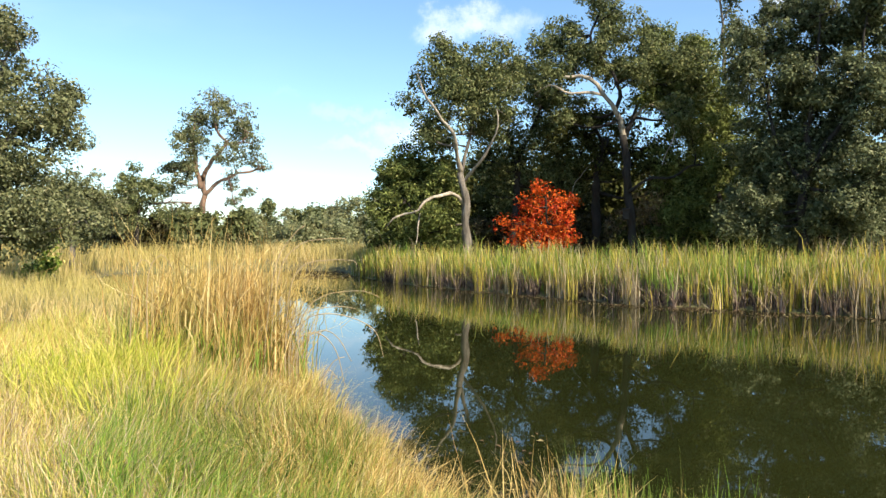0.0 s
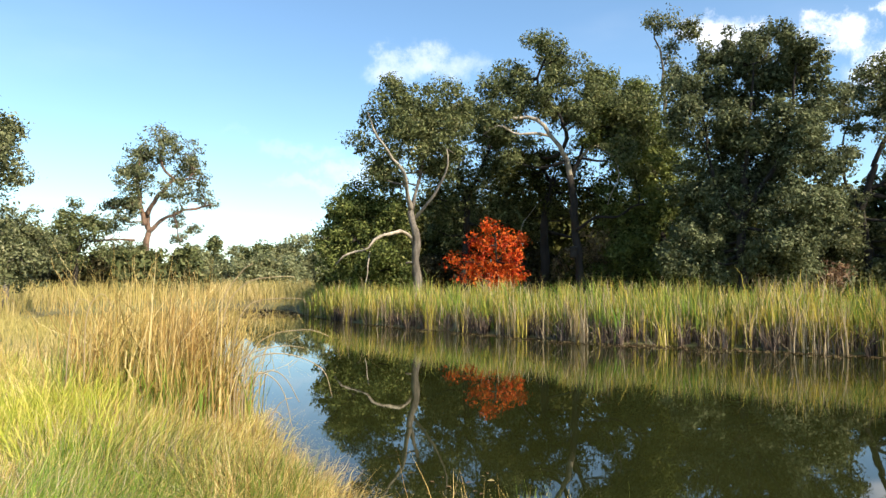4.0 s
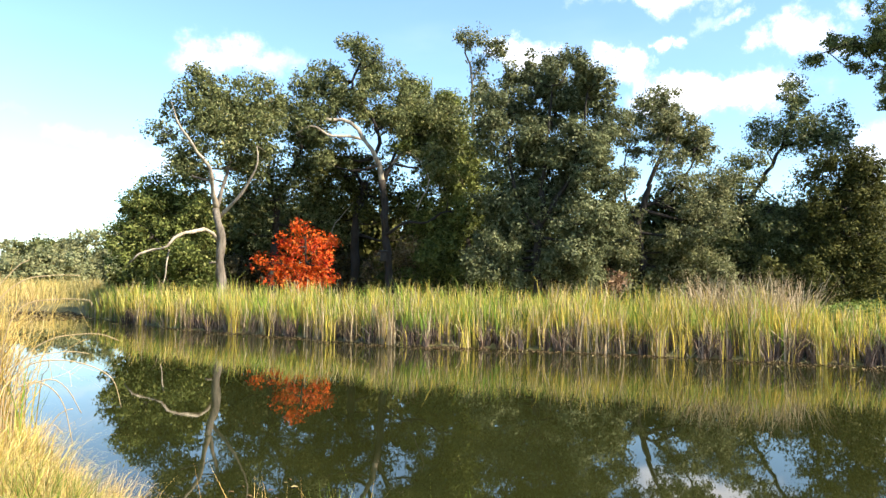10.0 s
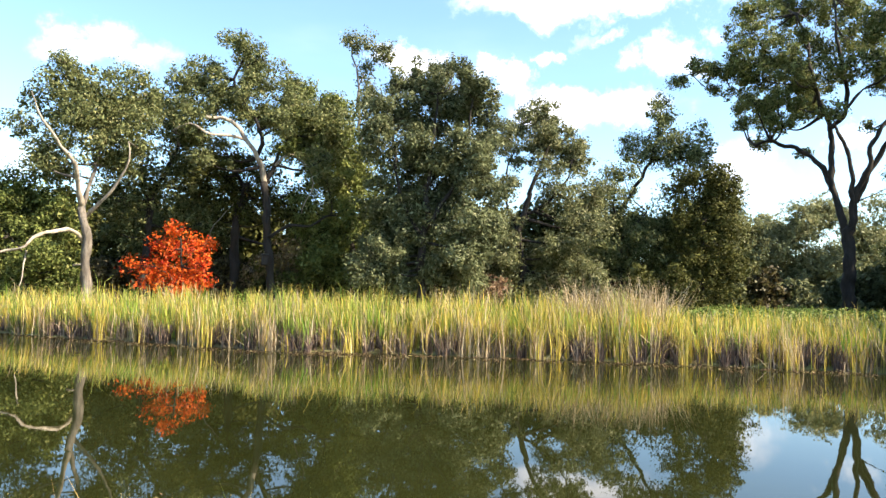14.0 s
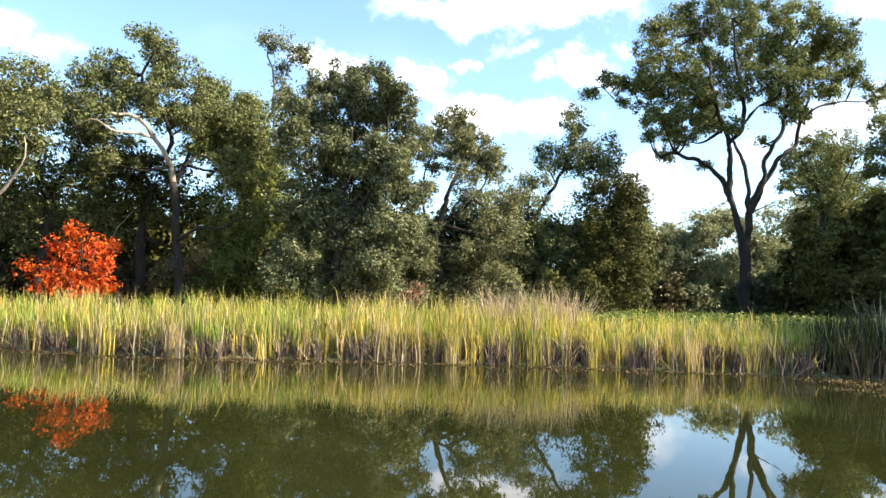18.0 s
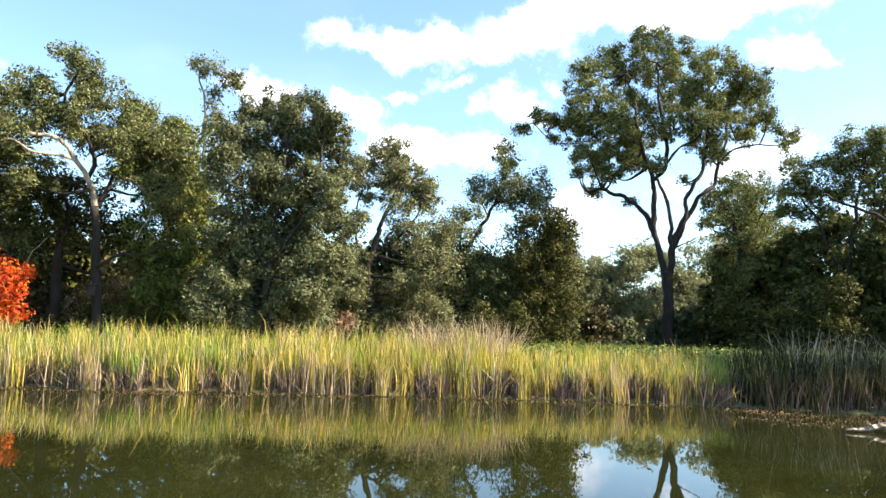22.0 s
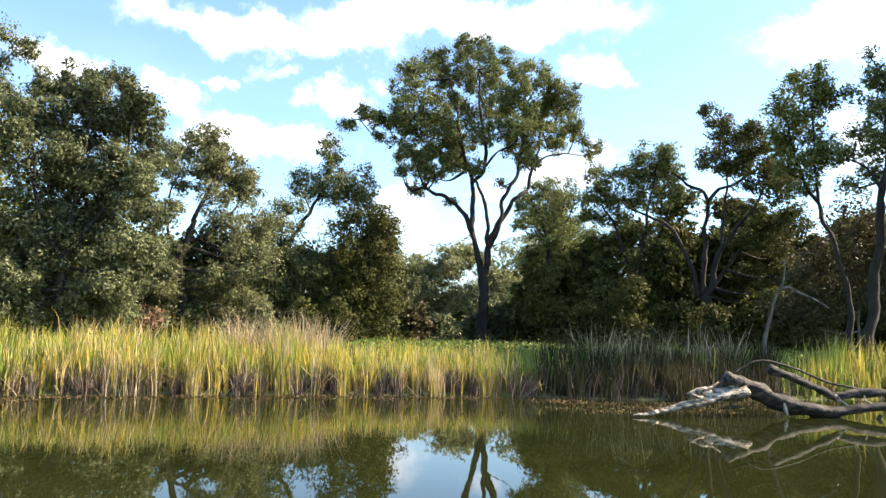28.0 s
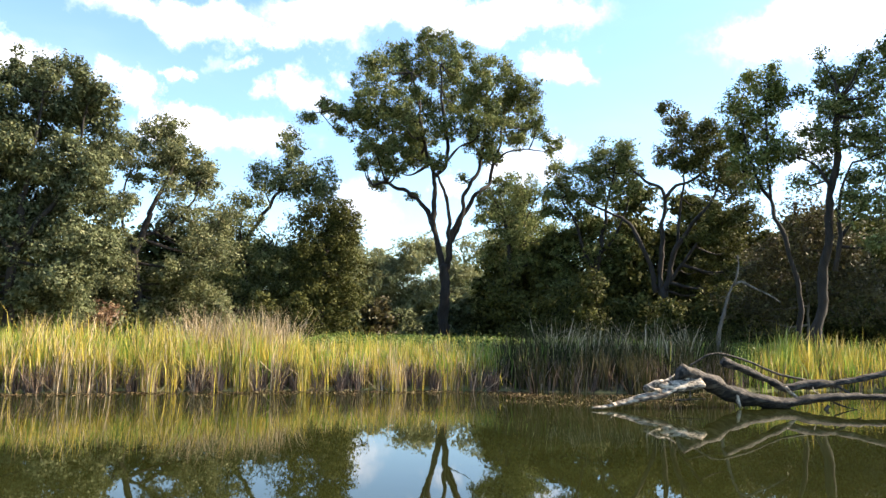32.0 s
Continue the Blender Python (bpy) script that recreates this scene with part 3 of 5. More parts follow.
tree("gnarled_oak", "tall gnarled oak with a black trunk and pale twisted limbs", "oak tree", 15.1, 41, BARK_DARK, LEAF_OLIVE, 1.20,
 [("trunk", 0.36, 0.27, 0.0, [(0.1, 0.1), (-0.3, 4.3), (-0.5, 6.6), (-0.6, 8.0)]),
  ("bare_limb", 0.24, 0.10, -1.2, [(-0.6, 7.8), (-0.9, 8.9), (-1.5, 10.0), (-2.1, 10.8), (-2.9, 11.3), (-3.8, 11.1)]),
  ("bare_limb", 0.13, 0.05, -2.0, [(-1.8, 10.4), (-2.6, 10.4), (-3.7, 10.3), (-4.6, 10.7), (-5.4, 10.3)]),
  ("limb", 0.18, 0.08, 0.5, [(-1.1, 9.4), (-0.8, 10.7), (-1.8, 12.4), (-2.5, 13.5), (-2.4, 14.5), (-2.0, 15.3), (-2.1, 16.2)]),
  ("limb", 0.20, 0.08, 0.3, [(-0.6, 7.9), (0.0, 9.4), (0.5, 10.6), (0.8, 12.2)]),
  ("dead_branch", 0.10, 0.03, -0.8, [(-0.1, 9.0), (0.6, 9.7), (1.2, 9.4), (1.8, 8.9), (2.0, 8.0), (1.7, 7.1), (1.5, 6.3)]),
  ("limb", 0.16, 0.05, -0.5, [(-0.3, 4.9), (0.8, 5.6), (2.0, 5.6), (2.7, 6.2), (3.5, 6.3)])],
 [(-4.2, 13.4, 1.3, 1.1), (-5.3, 12.1, 1.4, 1.1), (-3.5, 12.4, 1.1, 0.9), (-1.9, 12.6, 1.0, 0.7), (1.1, 12.2, 1.6, 1.2), (-1.0, 11.7, 1.0, 0.7), (-3.2, 9.6, 1.0, 0.7), (1.7, 10.5, 1.3, 1.2), (0.4, 11.3, 0.8, 0.7), (3.0, 11.3, 1.4, 1.4), (3.7, 9.8, 1.5, 1.4), (2.4, 9.4, 1.1, 1.0), (-2.8, 16.0, 0.5, 0.4), (-2.0, 15.8, 0.8, 0.5), (-1.1, 15.2, 0.9, 0.6), (-1.4, 14.4, 1.0, 0.7), (-0.3, 13.9, 1.0, 0.8), (0.6, 13.3, 0.9, 0.8), (-1.8, 13.4, 0.9, 0.7), (-4.4, 11.7, 1.1, 0.8)] +
 [(-3.9, 14.1, 1.0, 0.5), (0.9, 12.2, 1.0, 1.0)])
tree("oak_tree", "leaning oak with a thick shaded trunk", "oak tree", 12.0, 44, BARK_DARK, LEAF_SHADED, 1.00,
 [("trunk", 0.45, 0.30, 0.0, [(0.0, 0.1), (0.1, 3.8), (0.2, 5.8), (0.6, 8.4)]),
  ("limb", 0.20, 0.06, 0.0, [(0.6, 8.0), (-0.2, 9.5), (-0.7, 10.3)]),
  ("dead_branch", 0.06, 0.02, -1.0, [(-0.0, 7.1), (-0.6, 6.4), (-1.1, 5.6), (-1.3, 4.9)])],
 [(-0.4, 9.3, 1.1, 1.1), (1.1, 9.5, 1.2, 1.2), (-1.1, 7.9, 1.5, 1.5), (1.3, 7.5, 1.2, 1.4), (-1.7, 8.9, 1.1, 1.1), (0.3, 6.5, 1.1, 1.1), (2.6, 7.8, 1.2, 1.4), (3.3, 6.5, 1.4, 1.1)])
tree("oak_tree", "dense dark green oak at the edge of the grove", "oak tree", 21.5, 42, BARK_DARK, LEAF_GREEN, 1.50,
 [("trunk", 0.35, 0.20, 0.0, [(0.0, 0.1), (-0.2, 4.6), (-0.6, 7.3), (-0.9, 9.6)]),
  ("limb", 0.15, 0.06, 0.0, [(-0.6, 7.3), (-1.8, 9.2), (-2.2, 10.9)])],
 [(-2.0, 11.4, 1.4, 1.6), (-1.1, 12.1, 1.0, 1.2), (-0.9, 9.4, 1.7, 1.8), (-2.3, 8.2, 1.4, 1.7), (-0.5, 6.4, 1.9, 1.8), (-1.4, 4.3, 1.8, 1.5), (0.6, 3.7, 1.6, 1.7), (-2.3, 5.6, 1.3, 1.3), (0.3, 8.6, 1.3, 1.7), (-1.6, 13.4, 0.5, 0.5), (-3.5, 10.8, 1.2, 1.5), (-3.2, 12.8, 1.2, 1.2), (-0.7, 2.7, 1.8, 1.0), (-2.6, 3.3, 1.3, 1.2)])
tree("willow_like_oak", "broad grey-green tree with upright feathery sprays", "live oak", 27.1, 36, BARK_DARK, LEAF_SAGE, 2.30,
 [("trunk", 0.35, 0.20, 0.0, [(0.0, 0.1), (-0.2, 3.2), (-0.0, 5.5), (0.1, 7.5)]),
  ("limb", 0.18, 0.05, 0.0, [(-0.1, 4.6), (-1.3, 6.9), (-1.7, 9.5), (-2.1, 11.2)]),
  ("limb", 0.18, 0.05, 0.0, [(0.0, 5.2), (1.4, 7.6), (2.1, 9.9), (2.2, 12.0)]),
  ("limb", 0.15, 0.05, 0.0, [(0.1, 7.5), (0.3, 9.9), (0.5, 12.2)])],
 [(-2.3, 10.5, 1.2, 1.5), (-0.9, 11.4, 1.3, 1.3), (0.8, 11.8, 1.3, 1.3), (2.3, 11.3, 1.1, 1.3), (3.2, 10.0, 0.7, 1.4), (-1.4, 8.5, 1.6, 1.6), (0.8, 9.0, 1.8, 1.8), (2.7, 7.8, 1.1, 1.7), (-1.9, 5.6, 1.6, 1.6), (0.3, 5.8, 1.9, 1.7), (2.1, 4.7, 1.3, 1.7), (-0.7, 3.2, 1.7, 1.4), (1.0, 2.5, 1.7, 1.2), (2.5, 2.7, 0.8, 0.8), (-2.2, 3.2, 1.1, 1.3), (2.1, 12.7, 0.6, 0.7), (0.5, 12.8, 0.8, 0.6), (-0.8, 12.8, 0.7, 0.6), (-1.8, 12.7, 0.2, 0.6), (-0.7, 13.1, 0.2, 0.7)] +
 [(0.4, 13.5, 0.2, 0.7), (1.2, 13.4, 0.2, 0.6), (2.1, 13.4, 0.3, 0.7), (2.8, 12.7, 0.2, 0.6), (3.4, 12.0, 0.2, 0.6)])
tree("snag", "half-dead tree with a crooked bare top rising above the grove", "tree", 22.2, 46, BARK_GREY, LEAF_DUSK, 0.80,
 [("trunk", 0.30, 0.12, 0.0, [(0.0, 0.1), (-0.2, 6.4), (-0.3, 10.7), (-0.6, 13.3), (-0.6, 15.2)]),
  ("limb", 0.11, 0.04, 0.0, [(-0.6, 15.0), (-0.8, 16.6), (-1.1, 17.4), (-1.0, 17.8), (-0.7, 17.7)]),
  ("limb", 0.07, 0.02, 0.0, [(-0.6, 15.5), (-0.1, 16.7), (0.5, 17.7), (1.2, 18.2)]),
  ("limb", 0.06, 0.02, 0.4, [(-0.4, 12.3), (0.2, 14.2), (0.3, 15.7)])],
 [(-0.8, 18.1, 0.7, 0.4), (0.4, 18.0, 0.8, 0.7), (1.2, 18.1, 0.5, 0.4), (-0.2, 16.5, 0.5, 0.8), (-0.3, 14.3, 0.4, 0.8), (0.2, 15.0, 0.5, 0.7), (-1.4, 18.4, 0.4, 0.4)])
tree("open_oak", "open oak with a crooked trunk and gaps of sky", "oak tree", 35.1, 47, BARK_DARK, LEAF_DUSK, 1.50,
 [("trunk", 0.40, 0.24, 0.0, [(0.1, 0.1), (-0.1, 4.2), (-0.4, 5.9), (0.0, 7.4), (0.3, 8.8)]),
  ("limb", 0.20, 0.06, 0.0, [(0.2, 8.6), (1.0, 10.5), (1.5, 12.4), (1.3, 13.7)]),
  ("limb", 0.18, 0.06, 0.4, [(0.0, 7.3), (1.3, 7.9), (2.6, 9.4), (3.2, 11.0)]),
  ("limb", 0.15, 0.05, 0.0, [(-0.2, 5.6), (-1.1, 7.8), (-1.2, 10.1), (-0.6, 12.0)])],
 [(-0.3, 13.2, 1.2, 0.8), (1.3, 13.6, 1.4, 0.9), (-0.9, 11.9, 1.0, 0.8), (2.5, 12.2, 1.4, 1.0), (3.7, 10.9, 1.0, 1.1), (1.7, 10.3, 1.3, 0.8), (-1.6, 9.3, 0.7, 1.0), (-1.1, 5.5, 1.0, 1.7), (2.2, 8.6, 1.6, 1.3), (3.4, 6.2, 1.6, 1.7), (1.4, 4.3, 1.7, 1.5), (-1.6, 3.8, 1.0, 2.1), (4.5, 8.6, 1.0, 1.3), (0.6, 12.2, 1.3, 0.8), (2.8, 3.7, 1.7, 1.5)])
tree("leaning_oak", "slender leaning oak with tufted crown against the sky", "oak tree", 41.5, 57, BARK_DARK, LEAF_OLIVE, 0.90,
 [("trunk", 0.40, 0.16, 0.0, [(-0.1, 0.1), (0.4, 6.4), (1.4, 9.2), (2.6, 11.2), (3.5, 12.8)]),
  ("limb", 0.14, 0.05, 0.0, [(3.4, 12.6), (3.8, 14.5), (4.0, 16.1)]),
  ("limb", 0.12, 0.04, 0.0, [(3.4, 12.7), (5.0, 12.9), (6.5, 13.3)]),
  ("limb", 0.10, 0.04, 0.0, [(2.8, 11.5), (2.0, 12.9), (1.4, 13.4)])],
 [(3.9, 16.4, 1.1, 1.0), (4.1, 15.0, 1.1, 1.0), (2.0, 13.6, 1.3, 0.8), (3.4, 13.7, 1.5, 1.0), (5.0, 13.2, 1.9, 1.0), (6.8, 13.9, 1.3, 1.4), (6.1, 12.6, 1.4, 0.9)])
tree("oak_tree", "mid-size oak filling the gap below a leaning tree", "oak tree", 42.6, 54, BARK_DARK, LEAF_OLIVE, 1.10,
 [("trunk", 0.30, 0.15, 0.0, [(0.0, 0.1), (0.1, 4.9), (-0.2, 7.4)]),
  ("limb", 0.14, 0.05, 0.0, [(-0.1, 6.1), (1.2, 7.4), (1.9, 8.3)])],
 [(-0.4, 10.2, 1.6, 1.3), (-1.5, 7.6, 1.9, 2.0), (1.6, 7.6, 2.0, 1.5), (0.8, 5.1, 2.5, 2.1), (-1.5, 4.2, 2.4, 2.1), (2.5, 5.3, 1.5, 1.7)])
tree("oak_tree", "compact dark oak with glossy blue-green leaves", "oak tree", 48.7, 53, BARK_DARK, LEAF_SHADED, 1.20,
 [("trunk", 0.30, 0.16, 0.0, [(-0.0, 0.1), (0.0, 5.2), (0.1, 7.7)]),
  ("limb", 0.14, 0.05, 0.0, [(0.1, 7.3), (1.0, 8.9), (1.4, 9.7)])],
 [(-1.2, 9.8, 1.4, 1.1), (0.4, 10.5, 1.4, 0.8), (1.7, 9.0, 1.2, 1.2), (-0.4, 7.9, 2.0, 1.8), (1.0, 5.8, 1.9, 1.9), (-1.5, 5.2, 1.8, 1.9), (0.4, 3.6, 2.4, 1.5)])
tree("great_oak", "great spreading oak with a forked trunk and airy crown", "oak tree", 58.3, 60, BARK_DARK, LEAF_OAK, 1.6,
 [("trunk", 0.66, 0.56, 0.0, [(0.1, 0.1), (0.1, 2.5), (0.1, 5.0), (0.1, 7.5)]),
  ("limb", 0.40, 0.16, 0.0, [(0.0, 6.8), (-0.5, 8.8), (-1.0, 10.7), (-1.7, 12.3), (-2.9, 13.4), (-5.1, 14.3), (-6.2, 14.2)]),
  ("limb", 0.34, 0.10, 0.4, [(-0.9, 10.3), (-1.0, 13.2), (-1.0, 15.1), (-1.4, 16.2), (-1.8, 17.7), (-2.3, 19.9), (-2.5, 22.1), (-3.2, 24.4)]),
  ("limb", 0.30, 0.16, -0.5, [(0.2, 7.0), (0.4, 10.5), (0.1, 13.4), (-0.8, 15.2)]),
  ("limb", 0.26, 0.08, -0.3, [(-0.9, 15.0), (0.1, 16.4), (-0.1, 19.2), (-0.4, 21.7), (-0.6, 25.0)]),
  ("limb", 0.16, 0.06, -0.6, [(0.1, 16.3), (1.2, 17.6), (2.4, 18.1), (3.2, 20.0)]),
  ("limb", 0.34, 0.10, -0.8, [(0.3, 7.2), (0.7, 10.2), (1.5, 11.7), (1.6, 13.2), (2.2, 14.6), (2.9, 15.8), (3.2, 18.2), (3.6, 21.5)]),
  ("limb", 0.30, 0.10, 0.4, [(0.6, 9.3), (2.0, 12.4), (3.2, 14.0), (3.8, 14.7), (4.1, 16.2), (4.8, 18.7), (5.2, 22.0)]),
  ("limb", 0.13, 0.04, 0.2, [(4.0, 16.3), (5.3, 17.2), (6.8, 17.6), (8.2, 17.4), (9.6, 17.8)]),
  ("limb", 0.18, 0.05, -0.8, [(-2.4, 19.5), (-3.6, 20.6), (-5.3, 20.3), (-7.3, 20.4), (-9.7, 20.5), (-11.5, 20.2)]),
  ("limb", 0.08, 0.03, 0.0, [(0.8, 9.4), (1.9, 9.9), (2.6, 10.2)])],
 [(-1.0, 27.0, 1.5, 1.0), (-2.6, 26.2, 1.4, 1.1), (-4.3, 25.4, 1.4, 1.0), (-6.2, 24.7, 1.3, 0.9), (0.5, 26.0, 1.2, 1.2), (-7.9, 23.5, 0.7, 0.5), (-6.2, 23.2, 1.2, 0.8), (-3.7, 23.4, 1.7, 1.2), (-1.2, 24.0, 1.7, 1.3), (0.8, 24.0, 1.1, 1.2), (3.0, 24.7, 1.1, 0.8), (4.7, 24.2, 1.3, 1.0), (6.5, 23.2, 1.2, 1.0), (7.5, 22.1, 0.8, 0.9), (-4.3, 21.1, 1.7, 1.3), (-1.9, 21.4, 1.4, 1.3)] +
 [(0.6, 21.7, 1.7, 1.3), (2.8, 22.3, 1.7, 1.3), (5.0, 21.9, 1.4, 1.2), (7.0, 21.0, 1.1, 1.0), (-10.8, 21.1, 1.0, 0.6), (-12.0, 20.0, 0.6, 0.5), (-9.3, 20.5, 0.9, 0.6), (-7.9, 20.2, 1.0, 0.5), (-6.7, 20.8, 1.0, 0.7), (-5.7, 19.3, 1.3, 0.9), (-9.1, 18.9, 0.6, 0.3), (-7.6, 18.5, 0.7, 0.4), (-3.3, 18.7, 1.5, 1.1), (-0.8, 19.4, 1.2, 1.0), (1.6, 19.9, 1.5, 1.2), (3.8, 20.0, 1.3, 1.2)] +
 [(5.8, 19.5, 1.2, 1.0), (7.3, 19.4, 0.9, 0.9), (-5.1, 17.3, 1.2, 0.8), (-3.0, 16.8, 1.0, 0.6), (2.4, 18.2, 1.2, 0.8), (4.1, 18.0, 0.9, 0.8), (6.0, 18.0, 0.8, 0.4), (-6.9, 15.9, 0.7, 0.5), (-5.6, 15.9, 0.7, 0.5), (-5.8, 14.3, 0.7, 0.4), (-4.2, 15.3, 0.5, 0.3), (8.6, 18.6, 0.5, 0.4), (9.9, 18.0, 0.7, 0.5), (9.0, 17.4, 0.4, 0.3), (1.3, 14.8, 0.3, 0.5), (-2.8, 13.2, 0.3, 0.3), (-4.3, 16.3, 1.2, 0.9), (-2.0, 17.7, 1.2, 0.9), (-6.3, 17.6, 1.1, 0.8), (-0.8, 16.3, 0.8, 0.6), (3.3, 17.0, 1.0, 0.7), (-3.4, 20.0, 1.4, 1.1), (-7.2, 22.0, 1.0, 0.7)])
# this oak's dark, unlit look comes from the darkened leaf colour
tree("shade_oak", "large shaded oak with several black stems", "oak tree", 75.4, 56, BARK_DARK, LEAF_SHADED, 1.30,
 [("trunk", 0.62, 0.50, 0.0, [(-0.0, 1.1), (0.0, 3.3), (-0.0, 5.4)]),
  ("limb", 0.30, 0.10, 0.0, [(-0.4, 5.0), (-0.8, 7.1), (-1.9, 9.6), (-2.8, 10.8), (-4.5, 11.7), (-5.8, 12.5)]),
  ("limb", 0.32, 0.12, 0.4, [(-0.1, 5.2), (0.1, 8.4), (0.2, 10.8), (0.4, 12.3), (-0.1, 13.3), (-1.2, 13.8), (-1.9, 14.6)]),
  ("limb", 0.20, 0.08, 0.2, [(0.3, 12.2), (1.1, 13.1), (2.1, 13.5), (3.1, 14.3), (3.6, 16.0)]),
  ("limb", 0.34, 0.12, -0.4, [(0.3, 5.2), (1.0, 7.9), (1.9, 9.7), (3.0, 11.0), (4.2, 13.0)]),
  ("limb", 0.22, 0.08, -0.6, [(0.6, 5.8), (1.9, 7.7), (3.0, 9.0), (4.5, 10.0)]),
  ("limb", 0.16, 0.06, 0.4, [(1.2, 8.4), (1.5, 11.8), (1.8, 14.4), (1.4, 17.5), (0.6, 19.2)])],
 [(0.3, 19.4, 0.6, 0.3), (1.2, 18.6, 1.0, 0.5), (1.8, 17.3, 1.2, 0.8), (3.4, 17.1, 1.1, 0.7), (0.8, 15.8, 1.1, 0.7), (0.0, 15.1, 0.6, 0.4), (2.5, 15.8, 1.4, 1.0), (4.2, 16.0, 1.1, 1.0), (5.3, 14.6, 1.1, 1.2), (2.0, 14.5, 1.1, 0.5), (3.8, 13.5, 1.4, 1.1), (5.7, 12.5, 1.2, 1.2), (2.9, 11.8, 0.8, 0.5), (4.6, 10.6, 1.2, 1.2), (6.2, 10.2, 1.1, 1.2), (3.3, 9.2, 1.0, 0.7)] +
 [(4.8, 8.1, 1.2, 1.0), (6.1, 7.0, 1.1, 1.0), (2.8, 6.7, 1.1, 0.9), (4.4, 5.4, 1.2, 0.9)])
tree("shade_oak", "broad shaded oak with a rounded olive crown", "oak tree", 70.3, 59, BARK_DARK, LEAF_OAK, 1.35,
 [("trunk", 0.50, 0.36, 0.0, [(0.1, 0.9), (0.2, 3.3), (0.0, 5.5), (0.4, 7.8)]),
  ("limb", 0.26, 0.08, 0.0, [(0.1, 6.0), (-0.8, 8.8), (-1.5, 10.9), (-2.7, 13.0)]),
  ("limb", 0.28, 0.08, 0.3, [(0.4, 7.6), (0.7, 10.2), (1.2, 13.0), (1.7, 15.8)]),
  ("limb", 0.18, 0.06, -0.3, [(0.5, 8.3), (1.9, 10.1), (2.8, 12.9)])],
 [(1.5, 16.8, 1.3, 0.6), (0.3, 16.0, 1.1, 0.7), (2.8, 16.2, 0.9, 0.6), (3.3, 15.3, 0.8, 0.6), (-1.0, 14.9, 1.3, 0.8), (1.4, 14.8, 1.5, 0.9), (-2.7, 15.1, 1.1, 0.8), (-2.2, 13.3, 1.3, 0.9), (0.1, 13.2, 1.5, 0.9), (2.3, 13.2, 1.1, 0.8), (-3.1, 11.6, 0.9, 0.8), (-0.8, 11.1, 1.3, 0.9), (1.1, 10.5, 1.3, 0.9), (-1.8, 9.2, 1.2, 1.0), (-2.7, 7.4, 1.0, 0.9), (2.5, 8.8, 0.9, 0.9)] +
 [(-0.4, 8.3, 1.2, 0.9), (1.6, 6.9, 1.1, 0.9), (-1.3, 6.0, 1.1, 0.9)])
tree("oak_tree", "lit green oak standing against a shaded grove", "oak tree", 64.9, 62, BARK_DARK, LEAF_OAK, 1.30,
 [("trunk", 0.34, 0.20, 0.0, [(-1.0, 0.7), (-1.2, 5.1), (-1.4, 9.1), (-2.0, 12.4)]),
  ("limb", 0.16, 0.05, 0.0, [(-1.3, 8.6), (-0.4, 10.6), (0.6, 12.6)])],
 [(1.3, 13.9, 0.7, 0.7), (-3.4, 13.4, 1.1, 0.8), (-2.1, 14.6, 1.0, 0.7), (-0.6, 13.6, 1.1, 0.8), (-2.4, 11.8, 1.3, 0.8), (-0.1, 11.3, 1.2, 0.7), (0.9, 9.6, 0.9, 0.8), (-1.6, 9.8, 1.3, 0.8), (-0.1, 8.6, 1.1, 0.9), (-2.1, 7.8, 1.1, 0.9)])
tree("oak_tree", "rounded oak with yellowing leaves beside a dark one", "oak tree", 64.2, 82, BARK_DARK, LEAF_OAK, 1.15,
 [("trunk", 0.35, 0.20, 0.0, [(0.0, 0.1), (0.3, 7.5), (0.9, 11.4)]),
  ("limb", 0.16, 0.06, 0.0, [(0.6, 10.1), (1.9, 14.0), (0.5, 17.4)]),
  ("limb", 0.14, 0.05, 0.0, [(0.5, 9.4), (-1.7, 12.7), (-2.1, 14.7)])],
 [(-0.1, 18.0, 2.7, 2.1), (-2.1, 15.4, 2.5, 2.1), (0.9, 14.4, 3.0, 1.8), (3.5, 9.5, 2.6, 3.3), (-1.0, 9.4, 3.3, 3.3), (1.9, 5.6, 3.6, 2.6), (-2.6, 6.1, 2.9, 2.9), (6.4, 5.6, 3.3, 2.6)])
tree("slim_oak", "slim leaning tree with fine upright sprays", "tree", 83.6, 38, BARK_DARK, LEAF_GREEN, 1.00,
 [("trunk", 0.20, 0.12, 0.0, [(0.9, 0.8), (0.9, 2.9), (0.7, 5.1), (0.1, 7.3), (-0.2, 8.7), (-0.8, 9.5)]),
  ("limb", 0.10, 0.04, 0.2, [(-0.7, 9.4), (-1.2, 11.1), (-1.5, 13.1)]),
  ("limb", 0.10, 0.04, -0.2, [(-0.2, 8.7), (-0.3, 11.0), (-0.3, 13.3), (-0.0, 14.7)])],
 [(-0.2, 14.4, 0.8, 0.7), (-1.2, 14.3, 0.7, 0.5), (-2.0, 13.5, 0.5, 0.4), (0.4, 13.5, 0.6, 0.5), (-0.6, 13.0, 0.9, 0.7), (-1.5, 12.7, 0.8, 0.5), (-0.2, 11.8, 0.8, 0.7), (-1.3, 11.4, 0.8, 0.7), (-0.4, 10.4, 0.8, 0.7), (-1.5, 10.2, 0.7, 0.5), (-0.8, 9.4, 0.7, 0.5), (-2.0, 12.0, 0.5, 0.4), (0.1, 15.3, 0.2, 0.4), (-1.0, 15.1, 0.2, 0.4), (1.1, 13.8, 0.2, 0.2)])
